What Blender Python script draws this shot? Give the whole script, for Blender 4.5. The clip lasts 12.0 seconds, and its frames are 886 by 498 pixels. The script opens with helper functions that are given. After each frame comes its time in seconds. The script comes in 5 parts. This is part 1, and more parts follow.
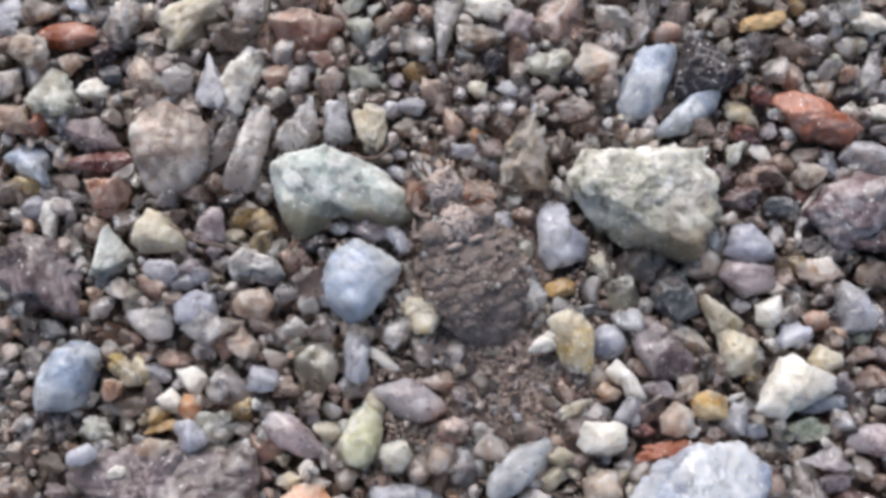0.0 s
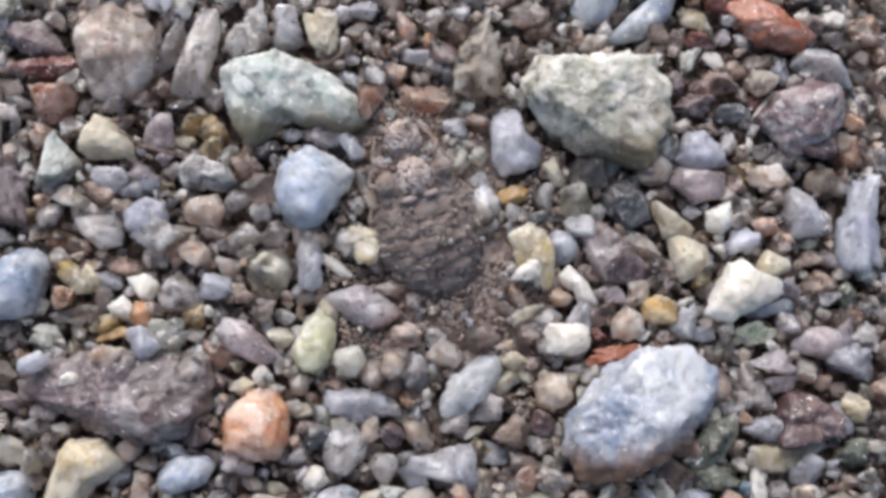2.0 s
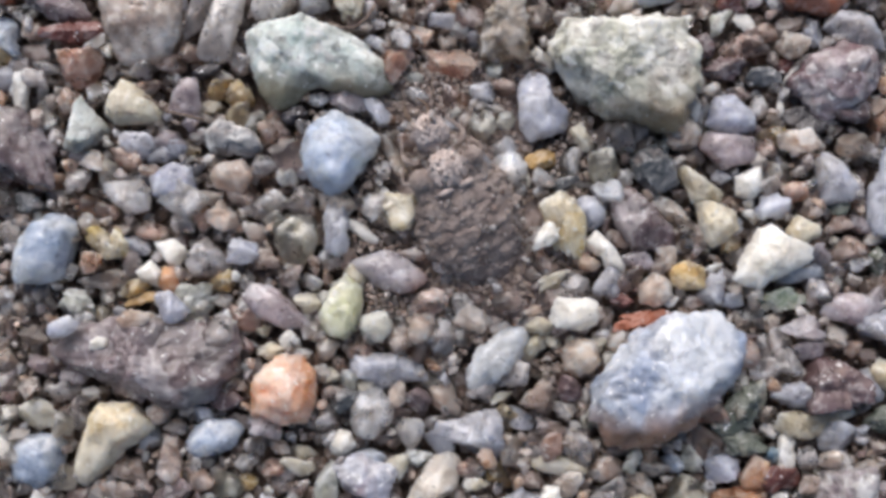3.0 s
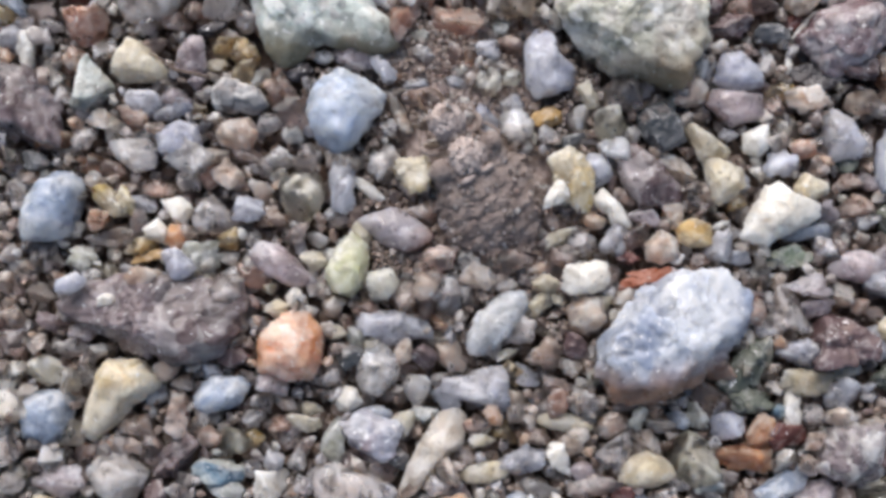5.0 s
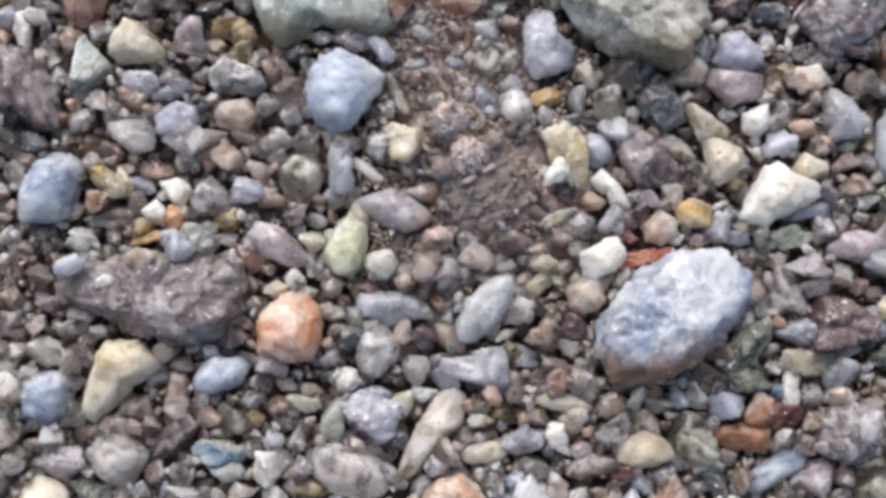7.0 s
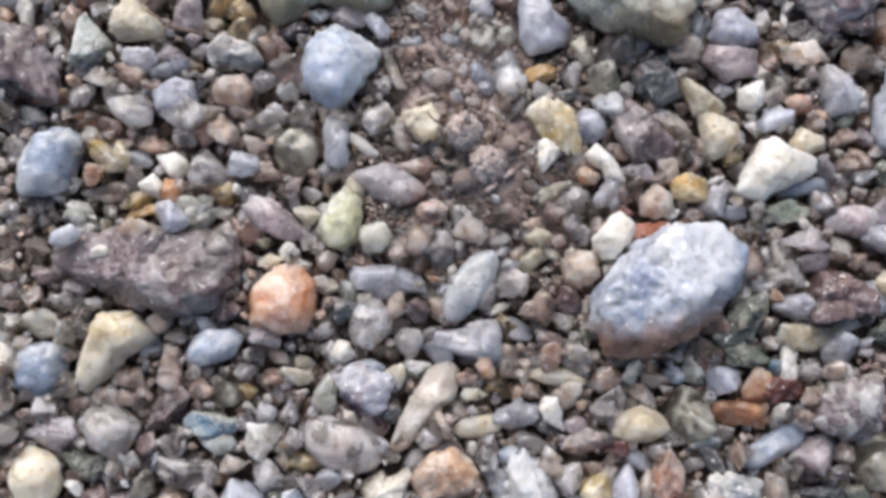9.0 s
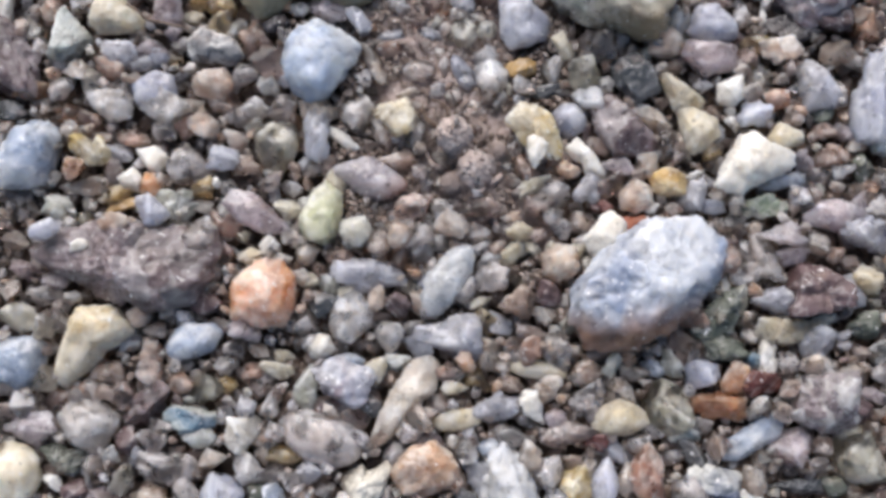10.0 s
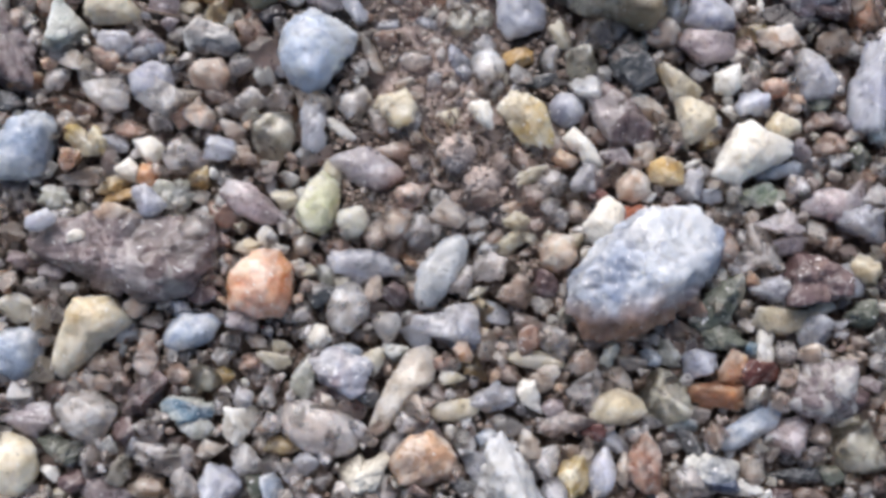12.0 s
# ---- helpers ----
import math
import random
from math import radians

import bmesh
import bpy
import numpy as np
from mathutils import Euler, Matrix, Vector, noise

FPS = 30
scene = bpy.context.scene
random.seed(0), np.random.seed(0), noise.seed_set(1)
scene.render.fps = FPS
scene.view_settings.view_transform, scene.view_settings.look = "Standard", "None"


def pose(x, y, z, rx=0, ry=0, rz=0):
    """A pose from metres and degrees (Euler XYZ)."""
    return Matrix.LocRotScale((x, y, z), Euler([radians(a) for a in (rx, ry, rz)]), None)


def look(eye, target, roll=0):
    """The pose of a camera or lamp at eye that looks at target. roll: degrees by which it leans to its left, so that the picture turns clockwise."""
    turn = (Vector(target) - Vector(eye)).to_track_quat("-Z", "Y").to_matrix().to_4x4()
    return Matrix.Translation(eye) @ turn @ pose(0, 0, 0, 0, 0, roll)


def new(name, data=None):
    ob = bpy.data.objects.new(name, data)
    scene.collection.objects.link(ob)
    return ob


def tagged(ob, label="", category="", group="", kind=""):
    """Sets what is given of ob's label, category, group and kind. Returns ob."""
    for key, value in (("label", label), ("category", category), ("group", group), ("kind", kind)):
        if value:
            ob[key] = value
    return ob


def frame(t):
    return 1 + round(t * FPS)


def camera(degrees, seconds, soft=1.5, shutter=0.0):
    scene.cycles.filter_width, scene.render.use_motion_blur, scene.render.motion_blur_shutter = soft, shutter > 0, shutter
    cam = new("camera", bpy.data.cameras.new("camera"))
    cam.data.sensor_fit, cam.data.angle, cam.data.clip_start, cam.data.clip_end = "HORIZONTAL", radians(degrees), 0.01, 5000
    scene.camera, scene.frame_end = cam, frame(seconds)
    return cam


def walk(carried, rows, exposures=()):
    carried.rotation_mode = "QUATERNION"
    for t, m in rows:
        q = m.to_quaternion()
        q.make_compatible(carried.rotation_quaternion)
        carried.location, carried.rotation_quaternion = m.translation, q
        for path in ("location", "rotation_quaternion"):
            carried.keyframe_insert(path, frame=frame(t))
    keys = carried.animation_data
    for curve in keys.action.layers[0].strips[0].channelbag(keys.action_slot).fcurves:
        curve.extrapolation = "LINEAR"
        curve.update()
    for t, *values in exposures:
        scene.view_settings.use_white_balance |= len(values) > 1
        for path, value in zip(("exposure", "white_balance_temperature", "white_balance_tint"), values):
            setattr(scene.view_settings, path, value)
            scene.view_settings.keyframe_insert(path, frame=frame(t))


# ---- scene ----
MM = 0.001  # lengths below are in millimetres unless they are multiplied already


def at_mm(x, y, z, rx=0, ry=0, rz=0):
    return pose(x * MM, y * MM, z * MM, rx, ry, rz)


# ---- camera ----
cam = camera(46.0, 12.0, soft=3.6)
walk(cam, [
    (0.0, at_mm(1.915, -15.038, 40.629, 14.572, 0.366, 4.786)),
    (0.5, at_mm(1.728, -14.818, 40.712, 13.442, -0.603, 4.638)),
    (1.0, at_mm(1.809, -15.461, 40.490, 12.166, -0.742, 4.579)),
    (1.5, at_mm(1.839, -15.609, 40.381, 11.074, -1.145, 4.503)),
    (2.0, at_mm(2.240, -15.712, 40.421, 10.475, -1.759, 4.224)),
    (2.5, at_mm(2.421, -15.621, 40.415, 9.885, -1.131, 4.349)),
    (3.0, at_mm(2.133, -15.765, 40.278, 8.661, -0.478, 4.460)),
    (5.0, at_mm(2.320, -16.621, 40.132, 7.576, 0.018, 4.522)),
    (5.5, at_mm(2.355, -16.366, 40.200, 7.407, -0.224, 4.520)),
    (6.0, at_mm(2.393, -16.591, 40.148, 8.139, -0.531, 4.381)),
    (6.5, at_mm(2.245, -16.558, 40.156, 7.565, 0.072, 4.393)),
    (7.0, at_mm(2.376, -16.687, 40.105, 6.629, 0.049, 4.412)),
    (9.0, at_mm(3.659, -19.344, 39.660, 9.148, 1.218, 4.763)),
    (9.5, at_mm(3.902, -19.526, 39.654, 9.180, 0.936, 4.714)),
    (10.0, at_mm(3.938, -19.507, 39.659, 9.069, 0.526, 4.669)),
    (10.5, at_mm(3.802, -19.372, 39.633, 7.863, 1.269, 4.691)),
    (11.0, at_mm(3.828, -19.547, 39.567, 7.500, 1.572, 4.725)),
    (11.5, at_mm(3.953, -19.562, 39.587, 8.596, 0.964, 4.589)),
    (12.0, at_mm(3.973, -19.624, 39.592, 8.702, 0.435, 4.533)),
], exposures=[(0.0, 0.14), (2.5, 0.18), (5.5, 0.22), (12.0, 0.26)])

# ---- light: open shade under a bright sky, brighter towards the far side ----
world = bpy.data.worlds.new("sky")
scene.world = world
world.use_nodes = True
wn = world.node_tree.nodes
sky = wn.new("ShaderNodeTexSky")
sky.sky_type = "NISHITA"
sky.sun_disc = False
sky.sun_elevation = radians(43)
sky.dust_density = 2.0
sky.sun_rotation = radians(-20)
world.node_tree.links.new(sky.outputs["Color"], wn["Background"].inputs["Color"])
wn["Background"].inputs["Strength"].default_value = 0.10
sun = new("sun", bpy.data.lights.new("sun", "SUN"))
sun.data.energy = 3.15
sun.data.angle = radians(60)
sun.data.color = (1.0, 0.94, 0.935)
sun.matrix_world = look((-0.30, 0.82, 0.82), (0, 0, 0))


# ---- materials ----
GLASS = 3.2  # how fast a grain turns from milky to glassy with its clearness


def node(nt, kind, **inputs):
    n = nt.nodes.new(kind)
    for k, v in inputs.items():
        n.inputs[k.replace("_", " ")].default_value = v
    return n


def mixed(nt, fac, a, b, how="MIX"):
    n = nt.nodes.new("ShaderNodeMix")
    n.data_type, n.blend_type = "RGBA", how
    for socket, v in zip((n.inputs[0], n.inputs[6], n.inputs[7]), (fac, a, b)):
        if isinstance(v, (float, int)):
            socket.default_value = v
        elif isinstance(v, tuple):
            socket.default_value = (*v, 1)
        else:
            nt.links.new(v, socket)
    return n.outputs[2]


def ranged(nt, value, lo, hi, a=0.0, b=1.0):
    n = nt.nodes.new("ShaderNodeMapRange")
    nt.links.new(value, n.inputs[0])
    for i, v in enumerate((lo, hi, a, b)):
        n.inputs[i + 1].default_value = v
    return n.outputs[0]


def mineral(name, main, second, speck=(0.05, 0.04, 0.035), specks=0.5, gloss=0.4, clear=0.0,
            patch=700, relief=1.0, dust=0.4, palette=(), under_shade=(), depth=0.0, glass=1.0, crystals=0.0):
    """Stone: two tones in soft clouds, veins, dark inclusions, a film of dust in the hollows; clear ones let light in, milky and glassy by turns."""
    mat = bpy.data.materials.new(name)
    mat.use_nodes = True
    nt = mat.node_tree
    link = nt.links.new
    bsdf = nt.nodes["Principled BSDF"]
    coord = nt.nodes.new("ShaderNodeTexCoord")
    info = nt.nodes.new("ShaderNodeObjectInfo")
    shift = nt.nodes.new("ShaderNodeVectorMath")
    shift.operation = "MULTIPLY_ADD"
    link(info.outputs["Random"], shift.inputs[0])
    shift.inputs[1].default_value = (0.31, 0.17, 0.23)
    link(coord.outputs["Object"], shift.inputs[2])
    place = shift.outputs[0]
    dull = 1 - min(1.0, clear / 0.40)  # 1 for an opaque stone, 0 for a clear grain

    def noisy(scale, detail, rough=0.6, warp=0.0):
        n = node(nt, "ShaderNodeTexNoise", Scale=scale, Detail=detail, Roughness=rough, Distortion=warp)
        link(place, n.inputs["Vector"])
        return n.outputs["Fac"]

    def maths(how, a, b, c=None):
        n = nt.nodes.new("ShaderNodeMath")
        n.operation = how
        for i, v in enumerate((a, b, c)):
            if isinstance(v, (float, int)):
                n.inputs[i].default_value = v
            elif v is not None:
                link(v, n.inputs[i])
        return n.outputs[0]

    patches = noisy(patch, 3, 0.55, 0.7)
    grain = noisy(3000, 3, 0.6)
    marks = noisy(1500, 4, 0.65, 0.3)
    veins = noisy(patch * 0.9, 2, 0.5, 1.6)

    if palette:
        island = nt.nodes.new("ShaderNodeNewGeometry").outputs["Random Per Island"]
        ramp = nt.nodes.new("ShaderNodeValToRGB")
        ramp.color_ramp.interpolation = "CONSTANT"
        while len(ramp.color_ramp.elements) < len(palette):
            ramp.color_ramp.elements.new(0.5)
        for i, (e, c) in enumerate(zip(ramp.color_ramp.elements, palette)):
            e.position = i / len(palette)
            e.color = (*c, 1)
        link(island, ramp.inputs[0])
        base = mixed(nt, ranged(nt, patches, 0.4, 0.7, 0.0, 0.35), ramp.outputs[0], second)
    else:
        base = mixed(nt, ranged(nt, patches, 0.41, 0.59), main, second)
    low, up = 0.93 - 0.25 * dull, 1.06 + 0.25 * dull
    base = mixed(nt, 1.0, base, mixed(nt, grain, (low,) * 3, (up,) * 3), "MULTIPLY")
    if crystals:  # grown together of many small crystals, pale and dark
        cells = node(nt, "ShaderNodeTexVoronoi", Scale=2400)
        link(place, cells.inputs["Vector"])
        split = nt.nodes.new("ShaderNodeSeparateColor")
        link(cells.outputs["Color"], split.inputs[0])
        base = mixed(nt, ranged(nt, split.outputs[0], 0.60, 0.95, 0.0, crystals), base, (0.86, 0.85, 0.80))
        base = mixed(nt, ranged(nt, split.outputs[1], 0.70, 0.95, 0.0, 0.7 * crystals), base, speck)
    if clear:  # flaws inside, and facet lightness put into colour: patches with crisp, crooked borders
        flaw_facets = node(nt, "ShaderNodeTexVoronoi", Scale=950)
        bent = nt.nodes.new("ShaderNodeVectorMath")
        bent.operation = "MULTIPLY_ADD"
        swirl = node(nt, "ShaderNodeTexNoise", Scale=1400, Detail=2)
        link(place, swirl.inputs["Vector"])
        link(swirl.outputs["Color"], bent.inputs[0])
        bent.inputs[1].default_value = (0.0009,) * 3
        link(place, bent.inputs[2])
        link(bent.outputs[0], flaw_facets.inputs["Vector"])
        share = nt.nodes.new("ShaderNodeSeparateColor")
        link(flaw_facets.outputs["Color"], share.inputs[0])
        base = mixed(nt, 1.0, base, mixed(nt, share.outputs[0], (0.78,) * 3, (1.20,) * 3), "MULTIPLY")
        base = mixed(nt, ranged(nt, share.outputs[1], 0.82, 0.90, 0.0, 0.22), base, (0.80, 0.79, 0.77))
    tone = ranged(nt, info.outputs["Random"], 0, 1, 0.84, 1.14)
    grey = nt.nodes.new("ShaderNodeCombineColor")
    for i in range(3):
        link(tone, grey.inputs[i])
    base = mixed(nt, 1.0, base, grey.outputs[0], "MULTIPLY")
    vein = maths("ABSOLUTE", maths("SUBTRACT", veins, 0.5), 0.0)
    base = mixed(nt, ranged(nt, vein, 0.0, 0.035, 0.40, 0.0), base, mixed(nt, 0.5, base, (0.82, 0.80, 0.78)))
    # brown towards one side: shade and ground bounce on the lower flank, painted in
    if under_shade:
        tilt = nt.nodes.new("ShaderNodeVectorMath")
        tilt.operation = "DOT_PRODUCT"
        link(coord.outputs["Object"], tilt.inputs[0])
        tilt.inputs[1].default_value = under_shade[0]
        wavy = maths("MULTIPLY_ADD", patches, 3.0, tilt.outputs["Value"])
        base = mixed(nt, ranged(nt, wavy, 1.7, 2.9, 0.0, 0.9), base, under_shade[1])
    base = mixed(nt, ranged(nt, marks, 0.63, 0.72, 0.0, specks * (0.45 + 0.45 * dull)), base, speck)
    silt = ranged(nt, noisy(900, 5, 0.7), 0.54, 0.68, 0.0, dust * (0.6 + 0.4 * dull))
    base = mixed(nt, silt, base, (0.30, 0.21, 0.165))
    # pale points: mica and dust, and small glints painted into the colour
    flecks_glints = noisy(4300, 1, 0.5)
    base = mixed(nt, ranged(nt, flecks_glints, 0.70, 0.73, 0.0, 0.8), base, (0.85, 0.83, 0.80))
    base = mixed(nt, ranged(nt, flecks_glints, 0.30, 0.26, 0.0, 0.25 + 0.5 * specks), base, speck)
    link(base, bsdf.inputs["Base Color"])
    shine = ranged(nt, noisy(2200, 3, 0.6), 0.35, 0.65, max(0.18, 0.60 - 0.85 * gloss), 0.90 - 0.6 * gloss)
    link(shine, bsdf.inputs["Roughness"])
    bsdf.inputs["IOR"].default_value = 1.54
    if clear:
        bsdf.subsurface_method = "RANDOM_WALK"
        bsdf.inputs["Subsurface Weight"].default_value = min(1.0, 0.45 + clear * 1.7)
        bsdf.inputs["Subsurface Radius"].default_value = (1.0, 0.92, 0.80)
        bsdf.inputs["Subsurface Scale"].default_value = depth or 0.0004 + 0.0040 * clear
        most = glass * min(0.96, max(0.0, clear - 0.13) * GLASS)
        cloudy = ranged(nt, noisy(patch * 1.3, 3, 0.6, 0.9), 0.41, 0.60, most, most * 0.25)
        link(cloudy, bsdf.inputs["Transmission Weight"])
        link(ranged(nt, noisy(1300, 3, 0.6), 0.50, 0.64, 0.06, min(0.8, clear * 1.8)), bsdf.inputs["Coat Weight"])
        bsdf.inputs["Coat Roughness"].default_value = 0.08
    # broad hollows and ledges, and a fine tooth that is faint on glassy grains
    facets = nt.nodes.new("ShaderNodeTexVoronoi")
    facets.distance = "CHEBYCHEV"
    facets.inputs["Scale"].default_value = 1000
    link(place, facets.inputs["Vector"])
    height = maths("MULTIPLY_ADD", facets.outputs["Distance"], 0.55, marks)
    height = maths("MULTIPLY_ADD", grain, 0.10 + 0.40 * dull, height)
    bump = node(nt, "ShaderNodeBump", Strength=0.16 + 0.38 * dull, Distance=0.00014 * relief)
    link(height, bump.inputs["Height"])
    link(bump.outputs[0], bsdf.inputs["Normal"])
    splinters = nt.nodes.new("ShaderNodeTexVoronoi")
    splinters.inputs["Scale"].default_value = 2600
    link(place, splinters.inputs["Vector"])
    glint = node(nt, "ShaderNodeBump", Strength=0.60, Distance=0.00014)
    link(maths("MULTIPLY_ADD", splinters.outputs["Distance"], 0.5, height), glint.inputs["Height"])
    link(glint.outputs[0], bsdf.inputs["Coat Normal"])
    return mat


# kind: material, words for its look, clearness
KINDS = {}


def vivid(tone, k=1.16):
    """The tone with its colour k times as far from grey."""
    grey = 0.3 * tone[0] + 0.6 * tone[1] + 0.1 * tone[2]
    return tuple(min(0.92, max(0.01, grey + k * (c - grey))) for c in tone)


def kind(code, words, main, second, **more):
    main, second = vivid(main), vivid(second)
    if more.get("clear", 0) >= 0.3 and more.get("glass", 1) >= 0.5:  # a milky stone loses light through its sides, so its own tone is paler than it looks
        main, second = (tuple(min(0.93, k * c ** 0.80) for c, k in zip(tones, (1.07, 1.0, 0.97))) for tones in (main, second))
    KINDS[code] = (mineral(words.replace(" ", "_"), main, second, **more), words, more.get("clear", 0))


kind("bw", "milky blue-white quartz", (0.32, 0.37, 0.45), (0.60, 0.63, 0.66), gloss=0.42, clear=0.38, specks=0.2, dust=0.15, glass=0.25)
kind("bx", "bluish milky quartz", (0.35, 0.40, 0.48), (0.60, 0.63, 0.65), gloss=0.38, clear=0.34, specks=0.08, dust=0.12, patch=350, glass=0.15)
kind("bg", "blue-grey quartz", (0.32, 0.35, 0.41), (0.47, 0.49, 0.53), gloss=0.45, clear=0.38, specks=0.35, dust=0.20, glass=0.6)
kind("li", "pale lilac quartz", (0.38, 0.39, 0.46), (0.58, 0.59, 0.64), gloss=0.42, clear=0.43, specks=0.12, dust=0.14, glass=0.35)
kind("qz", "grey-white translucent quartz", (0.54, 0.52, 0.49), (0.70, 0.68, 0.65), gloss=0.45, clear=0.46, specks=0.3, dust=0.18, glass=0.8)
kind("gq", "milky grey quartz", (0.40, 0.42, 0.44), (0.58, 0.59, 0.59), gloss=0.4, clear=0.36, specks=0.15, dust=0.12, glass=0.3)
kind("qt", "tan translucent quartz", (0.36, 0.30, 0.22), (0.46, 0.42, 0.36), gloss=0.4, clear=0.48, specks=0.3, dust=0.28)
kind("cl", "clear grey quartz", (0.46, 0.42, 0.395), (0.64, 0.60, 0.575), gloss=0.5, clear=0.46, specks=0.3, dust=0.16, glass=0.95)
kind("bc", "brownish glassy quartz", (0.20, 0.15, 0.12), (0.32, 0.26, 0.22), gloss=0.55, clear=0.43, specks=0.4)
kind("wh", "chalky white stone", (0.80, 0.77, 0.70), (0.76, 0.71, 0.62), gloss=0.12, clear=0.16, specks=0.3, dust=0.2, crystals=0.2)
kind("wt", "greyish white quartzite", (0.68, 0.69, 0.70), (0.76, 0.75, 0.72), gloss=0.25, clear=0.2, specks=0.25, dust=0.2)
kind("wk", "white stone with black patches", (0.66, 0.64, 0.60), (0.20, 0.20, 0.20), gloss=0.25, specks=0.8, patch=900, crystals=0.4)
kind("cr", "cream coloured stone", (0.60, 0.52, 0.38), (0.74, 0.67, 0.54), gloss=0.18, clear=0.24, specks=0.35, dust=0.25, crystals=0.2)
kind("cp", "pinkish cream feldspar", (0.55, 0.40, 0.31), (0.64, 0.52, 0.43), gloss=0.35, clear=0.32, specks=0.3, dust=0.25, crystals=0.25)
kind("ta", "tan weathered stone", (0.42, 0.33, 0.26), (0.54, 0.46, 0.38), gloss=0.4, clear=0.37, specks=0.35, crystals=0.3)
kind("sa", "greyish tan sandstone", (0.46, 0.41, 0.35), (0.58, 0.53, 0.47), gloss=0.15, clear=0.24, specks=0.4, relief=1.6, crystals=0.35)
kind("oc", "ochre yellow stone", (0.42, 0.28, 0.13), (0.52, 0.38, 0.22), gloss=0.3, specks=0.35)
kind("oy", "cream and ochre stone", (0.74, 0.67, 0.54), (0.62, 0.51, 0.33), gloss=0.2, clear=0.22, specks=0.2, dust=0.15, patch=500, crystals=0.2)
kind("ho", "honey brown quartz", (0.34, 0.22, 0.09), (0.46, 0.35, 0.20), gloss=0.45, clear=0.42, specks=0.3)
kind("hy", "honey and cream stone", (0.46, 0.32, 0.15), (0.60, 0.50, 0.34), gloss=0.3, clear=0.18, specks=0.4, patch=900)
kind("ye", "honey yellow and cream stone", (0.50, 0.37, 0.17), (0.66, 0.59, 0.46), gloss=0.3, clear=0.25, specks=0.2, dust=0.2, glass=0.5)
kind("yg", "pale yellow-green quartz", (0.50, 0.54, 0.34), (0.64, 0.67, 0.53), gloss=0.35, clear=0.3, specks=0.15, dust=0.15, glass=0.6)
kind("gw", "greenish white stone", (0.48, 0.48, 0.40), (0.60, 0.60, 0.53), gloss=0.25, clear=0.27, specks=0.45, crystals=0.4)
kind("pg", "pale greenish quartz", (0.44, 0.44, 0.35), (0.58, 0.58, 0.49), gloss=0.4, clear=0.43, specks=0.3)
kind("gg", "green and white banded stone", (0.22, 0.27, 0.19), (0.48, 0.48, 0.40), gloss=0.35, specks=0.4, patch=1100, crystals=0.4)
# the shaded lower sides of gr and gx are painted brown
kind("gr", "grey-green granular stone", (0.44, 0.49, 0.46), (0.70, 0.73, 0.69), gloss=0.3, clear=0.18, specks=0.45, patch=800, relief=1.5, under_shade=((100, -900, -400), (0.22, 0.19, 0.11)), crystals=0.6)
kind("gx", "greenish grey and white crystalline stone", (0.48, 0.48, 0.40), (0.76, 0.75, 0.67), gloss=0.3, clear=0.18, specks=0.5, patch=520, relief=1.7, under_shade=((250, -520, -300), (0.25, 0.18, 0.10)), crystals=0.65)
kind("dg", "dark green stone", (0.07, 0.08, 0.065), (0.15, 0.16, 0.13), gloss=0.35, specks=0.4)
kind("pk", "pink feldspar", (0.42, 0.23, 0.17), (0.55, 0.38, 0.30), gloss=0.42, clear=0.35, specks=0.35, crystals=0.25)
kind("pc", "pinkish glassy quartz", (0.34, 0.25, 0.22), (0.46, 0.37, 0.33), gloss=0.5, clear=0.44, specks=0.35)
kind("or", "orange feldspar", (0.46, 0.20, 0.10), (0.54, 0.32, 0.21), gloss=0.3, clear=0.31, specks=0.3, dust=0.2)
kind("ox", "orange and pink feldspar", (0.54, 0.25, 0.13), (0.68, 0.48, 0.39), gloss=0.3, clear=0.30, specks=0.2, dust=0.12, patch=330, glass=0.4, crystals=0.2)
kind("oa", "tan orange stone", (0.50, 0.33, 0.23), (0.56, 0.44, 0.35), gloss=0.2, clear=0.2, specks=0.4, relief=1.5, crystals=0.3)
kind("rd", "red-brown stone", (0.26, 0.085, 0.045), (0.38, 0.19, 0.14), gloss=0.35, specks=0.3, dust=0.25, patch=450)
kind("dr", "dark red stone", (0.10, 0.035, 0.03), (0.17, 0.08, 0.07), gloss=0.4, specks=0.4)
kind("pu", "purplish brown stone", (0.125, 0.088, 0.09), (0.25, 0.195, 0.20), gloss=0.4, clear=0.28, specks=0.3, dust=0.25, crystals=0.1)
kind("px", "purple and grey speckled stone", (0.12, 0.075, 0.08), (0.34, 0.29, 0.30), gloss=0.35, specks=0.6, patch=900, relief=1.5, crystals=0.35)
kind("px2", "purple-grey and bluish quartz", (0.20, 0.15, 0.16), (0.40, 0.41, 0.46), gloss=0.4, clear=0.15, specks=0.3, patch=420, crystals=0.3)
kind("pz", "glittering purplish grey quartz", (0.22, 0.18, 0.19), (0.36, 0.33, 0.33), gloss=0.55, clear=0.2, specks=0.5, relief=1.6, crystals=0.5)
kind("dz", "mauve-brown stone with pale patches", (0.095, 0.064, 0.063), (0.235, 0.19, 0.195), speck=(0.45, 0.38, 0.35), gloss=0.35, clear=0.22, specks=0.25, dust=0.2, patch=420, crystals=0.1)
kind("dp", "dark brown stone", (0.07, 0.045, 0.045), (0.14, 0.10, 0.10), gloss=0.4, specks=0.3)
kind("mv", "mauve stone", (0.27, 0.235, 0.25), (0.40, 0.36, 0.38), gloss=0.5, clear=0.36, specks=0.3, glass=0.7)
